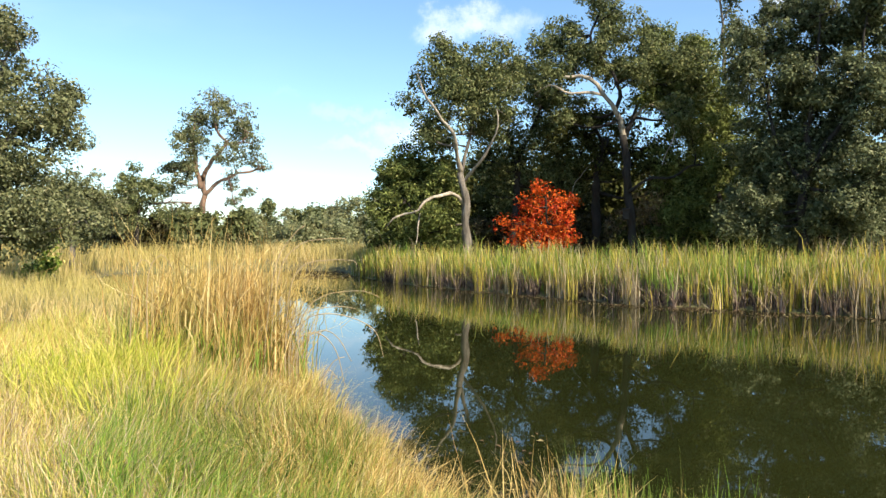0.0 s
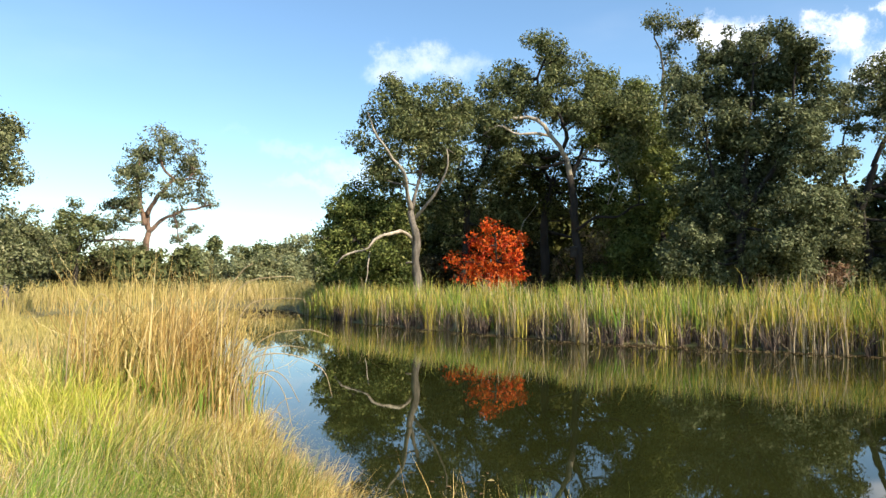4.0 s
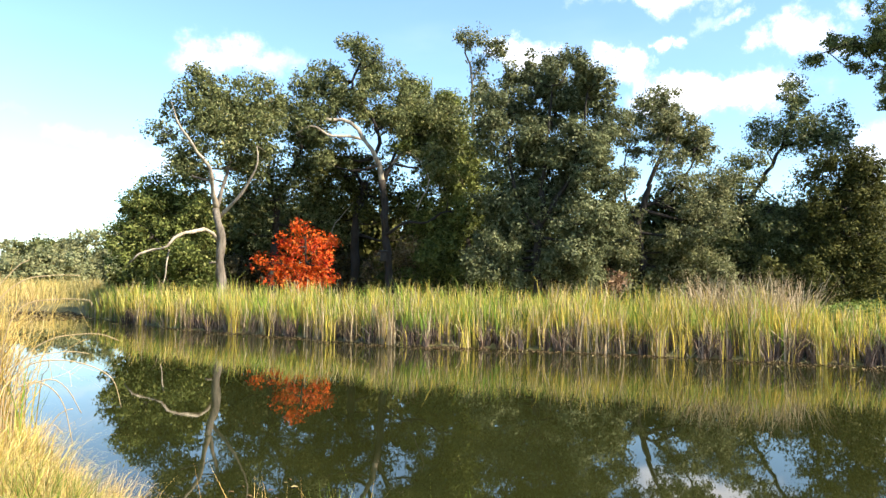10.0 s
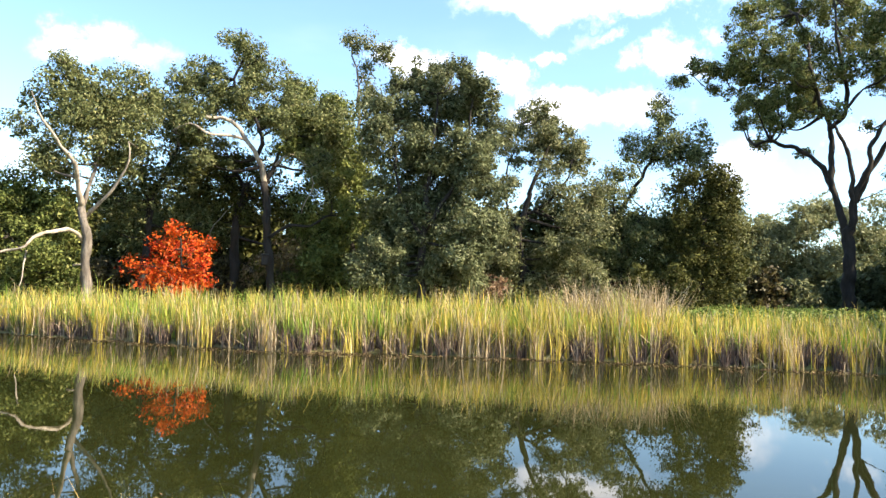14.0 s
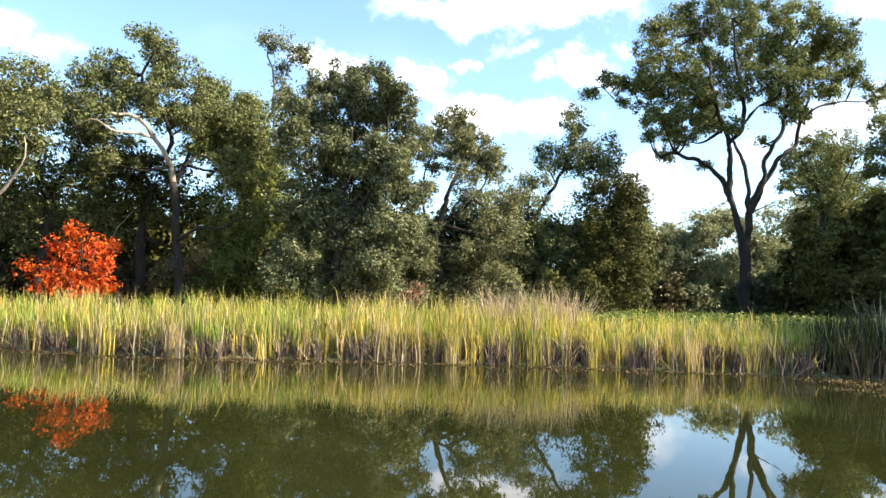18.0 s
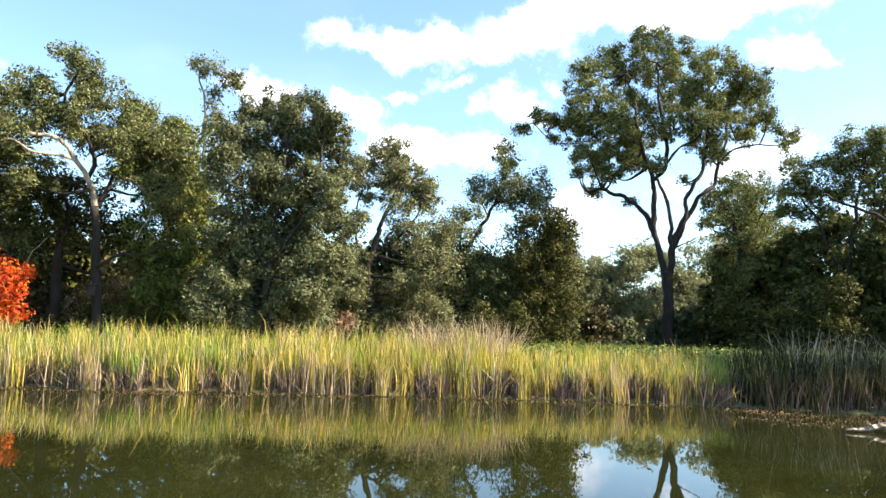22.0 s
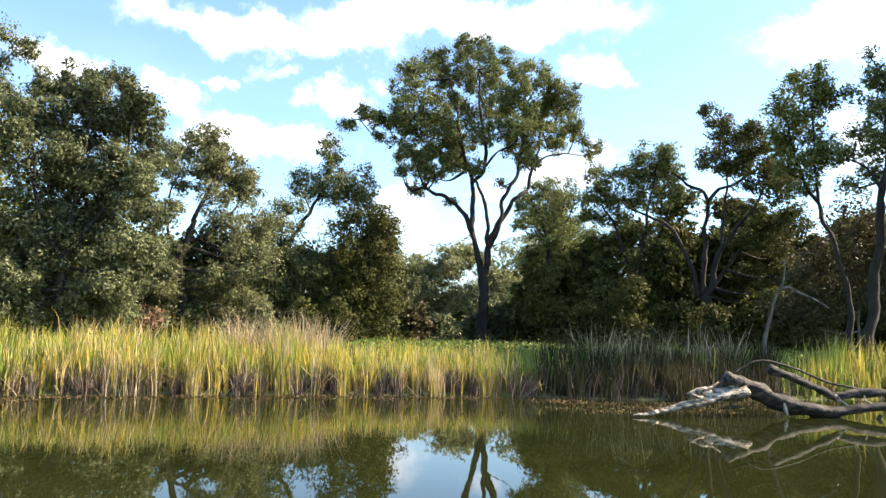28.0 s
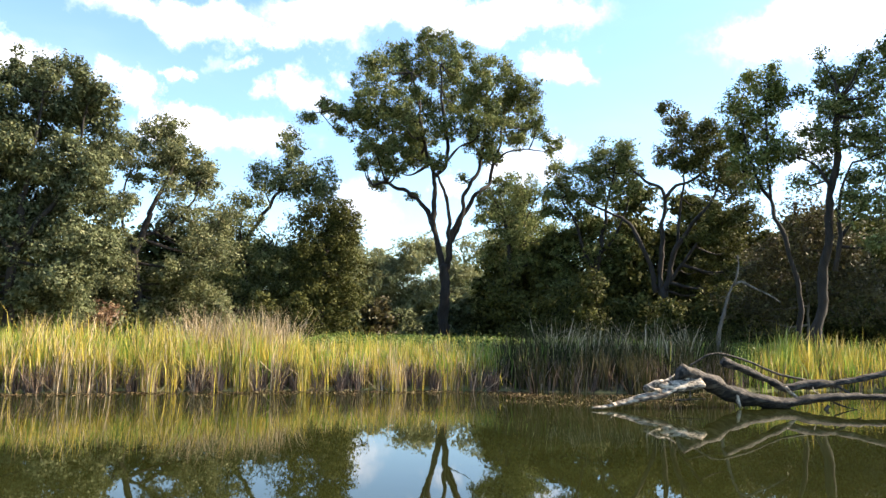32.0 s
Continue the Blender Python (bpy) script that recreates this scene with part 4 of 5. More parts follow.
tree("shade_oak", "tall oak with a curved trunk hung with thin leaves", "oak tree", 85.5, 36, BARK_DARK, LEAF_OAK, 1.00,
 [("trunk", 0.34, 0.16, 0.0, [(0.2, 0.7), (0.4, 2.4), (0.6, 4.4), (0.9, 6.9), (1.1, 8.7), (1.4, 10.8), (1.6, 12.6)]),
  ("limb", 0.16, 0.06, 0.0, [(1.1, 4.9), (1.4, 6.5), (1.4, 8.2), (1.9, 9.7)]),
  ("limb", 0.10, 0.04, 0.3, [(1.1, 8.6), (0.5, 9.8), (-0.2, 10.3)]),
  ("limb", 0.12, 0.04, 0.3, [(1.4, 6.4), (2.1, 7.4), (2.6, 8.3)])],
 [(1.0, 13.7, 0.6, 0.5), (1.9, 13.6, 0.6, 0.5), (2.5, 14.0, 0.5, 0.6), (1.2, 12.6, 0.9, 0.6), (2.3, 12.4, 0.8, 0.7), (-0.0, 10.5, 0.6, 0.3), (-0.5, 10.1, 0.3, 0.2), (0.9, 10.8, 0.9, 0.7), (2.0, 10.7, 0.9, 0.8), (0.9, 9.3, 0.7, 0.4), (2.1, 9.1, 0.7, 0.6), (-0.3, 9.0, 0.4, 0.2), (2.2, 7.6, 0.7, 0.8), (3.3, 13.1, 0.7, 0.9), (3.3, 11.3, 0.9, 0.9), (3.2, 9.3, 0.8, 0.9)] +
 [(3.3, 7.3, 0.7, 0.9), (0.8, 15.0, 0.1, 0.3), (2.6, 14.7, 0.1, 0.3)])
tree("brown_thicket", "tangled thicket of twiggy brown and olive scrub", "shrub", 85.4, 44, BARK_GREY, LEAF_DRY, 0.90,
 [("trunk", 0.12, 0.06, 0.0, [(-0.0, 0.1), (0.1, 4.9), (0.0, 7.5)])],
 [(0.2, 8.7, 1.5, 1.3), (-0.1, 6.8, 1.6, 1.4), (0.9, 5.6, 1.8, 1.8), (2.5, 4.6, 1.9, 1.9), (-1.3, 5.0, 1.6, 1.8), (-3.1, 4.0, 1.6, 1.4)])
tree("edge_oak", "large oak with dusty olive leaves beside the meadow", "oak tree", -32.6, 30, BARK_GREY, LEAF_DUSK, 1.05,
 [("trunk", 0.50, 0.30, 0.0, [(-0.0, 0.1), (0.1, 3.5), (0.2, 5.3)]),
  ("limb", 0.20, 0.06, 0.0, [(0.1, 5.1), (1.0, 6.2), (1.9, 6.9)]),
  ("limb", 0.20, 0.06, 0.0, [(0.2, 5.2), (0.3, 7.2), (0.6, 8.8)])],
 [(0.8, 9.2, 0.7, 0.4), (-0.1, 8.7, 1.2, 1.4), (0.2, 10.1, 0.5, 0.4), (0.7, 7.0, 1.2, 1.1), (1.8, 6.4, 1.0, 1.0), (2.3, 7.5, 0.7, 0.4), (2.6, 6.6, 0.5, 0.4), (1.6, 7.8, 0.5, 0.5), (1.1, 5.2, 1.6, 1.1), (2.2, 5.6, 0.7, 0.5), (0.7, 3.8, 1.9, 1.3), (-0.5, 5.7, 1.3, 1.9), (1.4, 2.6, 1.6, 1.1), (-0.2, 2.5, 1.4, 1.2)])
tree("oak_tree", "low dusty oak at the edge of the meadow", "oak tree", -27.5, 42, BARK_GREY, LEAF_DUSK, 1.10,
 [("trunk", 0.25, 0.12, 0.0, [(0.0, 0.1), (-0.1, 3.1), (-0.1, 4.3)])],
 [(-0.3, 4.6, 1.5, 1.1), (0.8, 3.9, 1.4, 0.9), (-1.0, 3.7, 1.7, 1.3), (0.5, 2.9, 1.5, 0.9), (1.5, 3.3, 1.0, 0.7)])
tree("lone_oak", "solitary oak with a lit reddish trunk and a lopsided open crown", "oak tree", -18.8, 65, BARK_RED, LEAF_DUSK, 0.85,
 [("trunk", 0.45, 0.30, 0.0, [(-0.1, 0.1), (0.0, 4.6), (0.2, 6.1), (0.1, 7.7)]),
  ("limb", 0.30, 0.12, 0.0, [(0.1, 7.5), (0.9, 9.2), (1.7, 10.2), (2.0, 10.8), (1.2, 11.8), (0.8, 13.0)]),
  ("limb", 0.14, 0.06, 0.0, [(1.9, 10.7), (3.1, 10.6), (3.9, 11.7)]),
  ("limb", 0.26, 0.08, 0.0, [(0.2, 6.0), (1.3, 7.0), (2.2, 7.6), (3.1, 8.1), (4.4, 8.4), (5.3, 8.6)]),
  ("limb", 0.12, 0.05, 0.0, [(2.2, 7.6), (2.5, 6.3), (2.7, 5.5)]),
  ("limb", 0.34, 0.12, 0.5, [(-0.1, 6.6), (-0.5, 8.8), (-0.8, 10.7), (-0.6, 13.0)]),
  ("limb", 0.14, 0.05, 0.0, [(-0.8, 5.3), (-2.0, 5.4), (-4.0, 5.2)])],
 [(1.1, 13.6, 1.5, 0.8), (2.9, 12.9, 1.4, 0.8), (3.9, 12.2, 0.8, 0.6), (-0.8, 11.4, 1.4, 1.4), (-0.5, 10.0, 1.2, 1.4), (-1.9, 10.4, 0.8, 0.8), (-2.3, 8.6, 0.9, 0.7), (-1.8, 7.1, 0.9, 1.0), (-1.1, 8.0, 0.9, 0.9), (-0.4, 12.7, 1.0, 0.8), (2.7, 9.6, 1.3, 0.5), (4.4, 9.7, 1.0, 0.4), (5.0, 8.8, 0.7, 0.5), (3.5, 11.2, 1.1, 0.5), (2.4, 7.1, 0.6, 0.8), (2.7, 5.5, 0.7, 0.5), (3.8, 6.4, 0.7, 0.3), (-1.8, 4.6, 1.1, 0.4), (-0.6, 4.7, 0.8, 0.6), (0.3, 12.4, 0.8, 0.7)])
tree("oak_tree", "small oak with an irregular top at the meadow's end", "oak tree", -23.4, 60, BARK_DARK, LEAF_OLIVE, 1.10,
 [("trunk", 0.25, 0.12, 0.0, [(0.0, 0.1), (0.1, 4.3), (0.2, 5.8)]),
  ("limb", 0.10, 0.04, 0.0, [(0.9, 4.9), (2.0, 5.0), (2.9, 5.1)])],
 [(-0.2, 7.6, 0.4, 0.4), (-0.7, 6.8, 0.4, 0.4), (0.2, 6.5, 1.1, 0.8), (1.3, 5.9, 1.1, 0.6), (-0.6, 5.6, 1.1, 0.8), (-0.0, 4.3, 1.9, 1.2), (-1.6, 4.4, 1.2, 1.0), (1.8, 6.3, 0.5, 0.5)])
tree("dry_shrub", "tan leafless thicket behind the black-trunked oak", "shrub", 16.3, 43.5, BARK_GREY, TAN_TWIG, 0.60,
 [("trunk", 0.06, 0.03, 0.0, [(0.0, 0.1), (-0.0, 3.5), (-0.2, 4.4)])],
 [(-0.0, 4.1, 1.1, 0.8), (0.5, 2.9, 1.0, 1.0), (-0.6, 2.8, 0.8, 0.9), (-2.0, 2.9, 0.8, 1.1)])
tree("dry_shrub", "rusty low shrub behind the cattails", "shrub", 32.7, 40, BARK_GREY, LEAF_RUST, 0.60,
 [("trunk", 0.05, 0.03, 0.0, [(0.0, 0.1), (-0.1, 2.3), (-0.1, 2.6)])],
 [(-0.3, 2.4, 0.8, 0.4), (0.5, 2.3, 0.6, 0.4)])
tree("red_maple", "small tree ablaze with scarlet and orange autumn leaves", "maple tree", 8.1, 39, BARK_DARK, LEAF_RED, 0.55,
 [("trunk", 0.10, 0.06, 0.0, [(0.0, 0.1), (0.1, 2.6), (0.1, 3.9), (-0.0, 5.0)]),
  ("limb", 0.05, 0.02, 0.0, [(0.1, 2.3), (-1.0, 3.0), (-1.9, 3.1)]),
  ("limb", 0.05, 0.02, 0.0, [(0.1, 3.0), (1.0, 3.9), (1.3, 4.3)])],
 [(-0.1, 5.0, 0.4, 0.4), (-0.2, 4.0, 0.7, 0.6), (0.8, 4.0, 0.8, 0.6), (1.4, 4.5, 0.3, 0.4), (0.4, 3.1, 1.1, 0.7), (-0.8, 2.9, 0.6, 0.5), (-1.8, 2.9, 0.7, 0.4), (1.2, 3.1, 0.6, 0.6), (0.4, 2.1, 1.2, 0.4), (-1.5, 2.3, 0.6, 0.3), (0.7, 2.6, 0.9, 0.6), (-1.0, 3.9, 0.3, 0.2)])

# undergrowth in the groves, mostly in leaf darkened to carry their shade
r = random.Random(11)
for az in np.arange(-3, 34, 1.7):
    bush("understorey_oak", "shaded young oak deep inside the grove", "oak tree", az + r.uniform(-0.5, 0.5), r.uniform(50, 55), r.uniform(4.5, 6), r.uniform(7, 9.3), LEAF_SHADED)
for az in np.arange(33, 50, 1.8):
    bush("understorey_oak", "shaded young oak behind the leaning trees", "oak tree", az + r.uniform(-0.5, 0.5), r.uniform(60, 65), r.uniform(6, 7.5), r.uniform(8.5, 10.8), LEAF_SHADED)
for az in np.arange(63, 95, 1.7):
    bush("understorey_oak", "dim young oak behind the shaded reeds", "oak tree", az + r.uniform(-0.5, 0.5), r.uniform(60, 66), r.uniform(6, 7.5), r.uniform(9.0, 11.5), LEAF_SHADED)
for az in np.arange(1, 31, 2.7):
    bush("shrub", "low dark shrub at the foot of the grove", "shrub", az + r.uniform(-0.6, 0.6), r.uniform(43, 47), r.uniform(3, 4.2), r.uniform(2.6, 4.2), LEAF_SHADED if r.random() < 0.7 else LEAF_DRY, 0.8)
for az in np.arange(31, 47, 2.6):
    bush("shrub", "low olive shrub among the oak trunks", "shrub", az + r.uniform(-0.6, 0.6), r.uniform(44, 50), r.uniform(3, 4), r.uniform(2.5, 3.6), LEAF_DUSK if r.random() < 0.4 else LEAF_SHADED, 0.8)
# the haze on these is only their pale leaf colour
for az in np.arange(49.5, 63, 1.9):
    bush("distant_oak", "hazy grey-green tree behind the great oak", "tree", az + r.uniform(-0.4, 0.4), r.uniform(104, 114), r.uniform(10, 13), r.uniform(13, 17), LEAF_HAZED, 0.7)
for az in np.arange(50.5, 63, 2.3):
    bush("shrub", "twiggy brown and olive shrub under the trees", "shrub", az + r.uniform(-0.6, 0.6), r.uniform(62, 68), r.uniform(3.6, 5), r.uniform(3, 4.6), LEAF_DRY if r.random() < 0.45 else LEAF_SAGE, 0.7)
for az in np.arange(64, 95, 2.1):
    bush("shrub", "dark shrub in the shade of the oaks", "shrub", az + r.uniform(-0.6, 0.6), r.uniform(48, 52), r.uniform(3.6, 5.0), r.uniform(3.6, 6.0), LEAF_SHADED, 0.8)
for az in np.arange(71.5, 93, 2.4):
    bush("background_oak", "dark oak closing the view behind the shaded grove", "oak tree", az + r.uniform(-0.5, 0.5), r.uniform(68, 74), r.uniform(7.5, 9), (15.5 if 73 < az < 81 else 12.0) + r.uniform(-1, 1), LEAF_SHADED)
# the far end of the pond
# most far trees and the willow scrub take the haze-paled leaf
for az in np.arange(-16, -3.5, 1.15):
    bush("distant_oak", "far tree in the low line beyond the meadow", "tree", az + r.uniform(-0.3, 0.3), r.uniform(100, 118), r.uniform(5.5, 8), 4.6 + (az + 16) * 0.33 + r.uniform(0, 1.8), LEAF_HAZED if r.random() < 0.6 else LEAF_OLIVE, 0.7)
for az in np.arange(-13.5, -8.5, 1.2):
    bush("willow_scrub", "pale yellow-green willow scrub beyond the reeds", "shrub", az, r.uniform(78, 86), r.uniform(3.6, 4.8), r.uniform(3.2, 4.6), LEAF_HAZED, 0.8)
for az in np.arange(-30, -15.5, 1.5):
    bush("scrub", "tangled brown and green scrub below the lone oak", "shrub", az + r.uniform(-0.4, 0.4), r.uniform(62, 68), r.uniform(3.8, 5), r.uniform(3.2, 4.6), LEAF_DRY if -29 < az < -22 and r.random() < 0.7 else LEAF_OLIVE, 0.8)
bush("lime_shrub", "small bright lime-green shrub at the meadow's edge", "shrub", -29.6, 33, 1.6, 2.5, CATTAIL_GREEN, 1.0)
# unseen tall oaks added past the end of the walk, so that their crowns shade the reeds behind the log and the thicket
# beyond
tree("shade_oak", "unseen tall oak added to shade the reeds on the bank", "oak tree", 100.4, 43.2, BARK_DARK, LEAF_OAK, 2.4,
     [("trunk", 0.8, 0.5, 0.0, [(0.0, 0.1), (0.4, 5.0), (-0.2, 11.0), (0.1, 16.0)]), ("limb", 0.3, 0.1, 0.0, [(-0.1, 13.0), (-2.0, 16.5), (-4.0, 19.0)]), ("limb", 0.3, 0.1, 0.0, [(0.0, 14.0), (1.0, 17.0), (1.6, 19.0)])],
     [(-0.6, 22.0, 2.2, 1.9), (-2.6, 21.0, 2.2, 1.7), (0.4, 21.0, 1.6, 1.7), (-4.2, 19.4, 1.7, 1.6), (-1.6, 19.0, 2.2, 1.6), (0.4, 18.6, 1.6, 1.6), (-3.4, 17.4, 1.7, 1.3), (-0.6, 17.0, 1.9, 1.3), (-2.2, 15.4, 1.8, 1.3), (-5.4, 17.6, 1.4, 1.3), (-5.0, 20.6, 1.5, 1.3)])
tree("shade_oak", "unseen broad oak added to shade the thicket", "oak tree", 102.0, 57, BARK_DARK, LEAF_OAK, 2.2,
     [("trunk", 0.8, 0.5, 0.0, [(0.0, 0.1), (-0.3, 4.0), (0.2, 8.0), (0.0, 12.0)]), ("limb", 0.3, 0.1, 0.0, [(0.1, 8.0), (-2.6, 11.0), (-4.4, 13.0)]), ("limb", 0.3, 0.1, 0.0, [(0.0, 9.0), (2.4, 12.0), (4.2, 13.0)])],
     [(0.0, 18.0, 3.0, 2.2), (-3.0, 16.6, 2.8, 2.0), (3.2, 16.4, 2.8, 2.0), (-4.6, 14.0, 2.2, 1.8), (4.8, 13.6, 2.4, 1.8), (-1.6, 14.0, 2.6, 2.0), (1.8, 13.6, 2.6, 2.0), (-3.6, 11.4, 2.4, 1.6), (3.8, 11.0, 2.4, 1.6), (0.2, 11.0, 2.6, 1.6)])


# ---- reeds and grass ----
def scatter(n, az0, az1, r0, r1, rng, power=0.5):
    """Random places in a sector round the tripod."""
    a = np.radians(rng.uniform(az0, az1, n))
    r = r0 + (r1 - r0) * rng.uniform(0, 1, n) ** power
    return np.column_stack([r * np.sin(a), r * np.cos(a)])


def planted(name, label, category, pts, length, lean, width, mat, rng, droop=0.3, parts=3, sink=0.05, way=None):
    base = np.column_stack([pts, heights(pts) - sink])
    base[:, 2] = np.maximum(base[:, 2], -0.15)
    n = len(pts)
    way = rng.uniform(0, 2 * np.pi, n) if way is None else way
    v, q = blades(base, length, lean, way, width, rng, droop, parts)
    ob = part(name, quads_mesh(name, v, q), mat)
    return tagged(ob, label, category, kind="stuff")


def bank_edge(a):
    return np.interp(a, [p[0] for p in SHORE[2:20]], [p[1] for p in SHORE[2:20]]) + 0.15 * np.sin(a * 1.7) + 0.2 * np.sin(a * 4.1) + 0.12 * np.sin(a * 9.7)


def along_bank(n, az0, az1, deep, rng, front=1.0, back=0.0):
    """Places in a belt that begins at the far bank's edge; front > 1 crowds them at the water."""
    a = rng.uniform(az0, az1, n)
    r = bank_edge(a) - 0.2 + back + deep * rng.uniform(0, 1, n) ** front
    a = np.radians(a)
    return np.column_stack([r * np.sin(a), r * np.cos(a)]), np.degrees(a)


def tussocks(n, per, az0, az1, deep, rng, size=0.16, front=1.0, back=0.0):
    """Places gathered in small tussocks along the far bank, and each one's tussock height."""
    c, a = along_bank(n // per, az0, az1, deep, rng, front, back)
    pick = rng.integers(0, len(c), n)
    up = rng.normal(1.0, 0.15, len(c))
    return c[pick] + rng.normal(0, size, (n, 2)), a[pick], up[pick]


def gaps(a):
    """Where along the bank dead thatch crowds out the live stems: 0 live to 1 dead."""
    w = np.sin(a * 1.13 + 0.4) + 0.8 * np.sin(a * 2.71 + 2.0) + 0.5 * np.sin(a * 5.9 + 1.0)
    return np.clip(0.55 + 0.7 * w, 0, 1)


def belt_height(p, a):
    """Cattails stand lower at the water and taller behind."""
    d = np.linalg.norm(p, axis=1) - bank_edge(a)
    return (1.12 + 0.34 * np.clip(d / 2.2, 0, 1)) * (1 - 0.24 * np.clip((a - 44) / 4, 0, 1) * np.clip((66 - a) / 4, 0, 1)) * (1 + 0.06 * np.sin(a * 0.9) + 0.05 * np.sin(a * 2.7 + 1) + 0.05 * np.sin(a * 6.3 + 2))


rng = np.random.default_rng(7)
# the cattail belt, in stretches
for az0, az1, n, lab in ((-7, 9, 8232, "green and yellow cattails along the bend of the far bank"), (9, 26, 8607, "sunlit yellow-green cattails below the red tree"), (26, 44, 8981, "tall yellowing cattails on the far bank"), (44, 63, 9355, "golden and green cattails with dry tips on the far bank")):
    green = 0.52 if az1 < 30 else 0.38
    for mat, share, mark in ((CATTAIL, 0.86 - green, ""), (CATTAIL_GREEN, green, "greener "), (PALE_REED, 0.14, "dead tan ")):
        k = int(n * share)
        p, a, up = tussocks(k, 7, az0, az1, 4.6, rng, 0.12, 1.4, 0.75)
        tilt = np.where(rng.uniform(0, 1, k) < 0.9, rng.uniform(0.008, 0.075, k), rng.uniform(0.12, 0.4, k))
        planted("cattail_stand", mark + lab, "cattails", p, belt_height(p, a) * up * np.where(rng.uniform(0, 1, k) < 0.3, rng.uniform(0.4, 0.8, k), rng.uniform(0.78, 1.1, k)), tilt, rng.uniform(0.024, 0.05, k), mat, rng, 2.0, 6, way=rng.normal(-1.0, 2.0, k))
    # leaders that stand forward in the water where the bank is alive
    for mat, per, lab2 in ((CATTAIL, 30, "bright cattail clumps standing forward in the water"), (PALE_REED, 22, "tan dry cattail stems standing forward in the water")):
        k = int((az1 - az0) * per)
        p, a, up = tussocks(k, 12, az0, az1, 0.6, rng, 0.1, 1.0, 0.0)
        keep = rng.uniform(0, 1, k) > gaps(a)
        p, up = p[keep], up[keep]
        k = len(p)
        planted("cattail_tussock", lab2, "cattails", p, 1.36 * up * rng.uniform(0.45, 1.05, k), rng.uniform(0.005, 0.07, k), rng.uniform(0.018, 0.036, k), mat, rng, 2.2, 5)
    k = int((az1 - az0) * 260)
    p, a = along_bank(k, az0, az1, 1.0, rng, 1.0, 0.15)
    keep = rng.uniform(0, 1, k) < 0.08 + 0.62 * gaps(a)
    p = p[keep]
    k = len(p)
    planted("dead_thatch", "dull purple-brown dead cattail stems at the water's edge", "cattails", p, rng.uniform(0.35, 0.9, k), rng.uniform(0.01, 0.25, k), rng.uniform(0.018, 0.04, k), THATCH, rng, 1.2, 4)
    k = int((az1 - az0) * 4)
    p, a = along_bank(k, az0, az1, 0.6, rng, 1.0, -0.1)
    planted("broken_stem", "pale broken cattail stems leaning over the water", "cattails", p, rng.uniform(0.5, 1.1, k), rng.uniform(0.6, 1.15, k), rng.uniform(0.018, 0.03, k), PALE_REED, rng, 0.1)
# the first stand's own colour is darkened to deepen the shade there
for az0, az1, n, mat, lab in ((63, 80, 3600, SHADED_REED, "withered grey-green cattails behind the fallen log, shade darkened into their colour"), (63, 80, 160, CATTAIL_GREEN, "last green cattails among withered ones"), (80.5, 95, 1300, CATTAIL_GREEN, "green cattails past the fallen log"), (81.5, 95, 1500, CATTAIL, "yellow cattails past the fallen log")):
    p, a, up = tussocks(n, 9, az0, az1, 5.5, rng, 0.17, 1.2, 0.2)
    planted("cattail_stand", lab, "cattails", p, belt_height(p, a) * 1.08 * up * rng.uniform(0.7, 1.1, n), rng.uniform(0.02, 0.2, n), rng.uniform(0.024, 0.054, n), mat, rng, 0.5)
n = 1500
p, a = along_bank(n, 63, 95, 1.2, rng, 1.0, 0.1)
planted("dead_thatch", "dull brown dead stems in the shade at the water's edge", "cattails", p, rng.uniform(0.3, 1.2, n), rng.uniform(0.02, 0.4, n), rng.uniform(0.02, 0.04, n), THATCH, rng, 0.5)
for az0, az1, d0, n, h in ((38.5, 46.5, 2.2, 800, 2.35), (66.0, 78, 2.2, 380, 2.3), (29, 33, 4.5, 140, 2.0)):
    p, a = along_bank(n, az0, az1, 2.6, rng, 1.0, d0)
    planted("dry_reed_clump", "pale dry reeds standing above the cattails", "reeds", p, h * rng.uniform(0.6, 1.1, n), rng.uniform(0.05, 0.38, n), rng.uniform(0.02, 0.034, n), PALE_REED, rng, 0.6)
# weeds and grass behind the belt
n = 14000
p, a = along_bank(n, 46, 92, 26, rng, 0.8)
p = p * (1 + 4.0 / np.linalg.norm(p, axis=1))[:, None]
h = rng.uniform(0.8, 1.15, n) * (1 + 0.15 * np.sin(p[:, 0] * 0.9) * np.sin(p[:, 1] * 1.1))
v, q = blades(np.column_stack([p, heights(p) - 0.05]), h, rng.uniform(0.05, 0.4, n), rng.uniform(0, 6.28, n), rng.uniform(0.02, 0.045, n), rng, 0.5)
spots = np.repeat(np.column_stack([p, heights(p) + h * 0.85]), 4, 0) + rng.normal(0, 1, (n * 4, 3)) * (0.14, 0.14, 0.11)
lv, lq = leaves(spots, 0.15, rng, 0.8, 0.6)
tagged(part("weed_field", quads_mesh("weed_field", np.concatenate([v, lv]), np.concatenate([q, lq + len(v)])), WEED), "low bright green leafy weeds behind the cattails", "weeds", kind="stuff")
n = 16000
p = scatter(n, -36, 3, 34, 75, rng, 0.7)
p = p[shore_distance(p) > 0.2]
n = len(p)
planted("meadow_reeds", "wide stand of dry tan reeds across the water", "reeds", p, rng.uniform(1.0, 1.75, n), rng.uniform(0.04, 0.3, n), rng.uniform(0.03, 0.06, n), FAR_GRASS, rng)
p = scatter(16000, -44, -14, 13, 44, rng, 0.8)
p = p[shore_distance(p) > 0.1]
n = len(p)
planted("meadow_reeds", "yellow meadow grass running back along the water", "grass", p, rng.uniform(0.28, 0.8, n), rng.uniform(0.05, 0.5, n), rng.uniform(0.012, 0.026, n), FAR_GRASS, rng, 0.5)
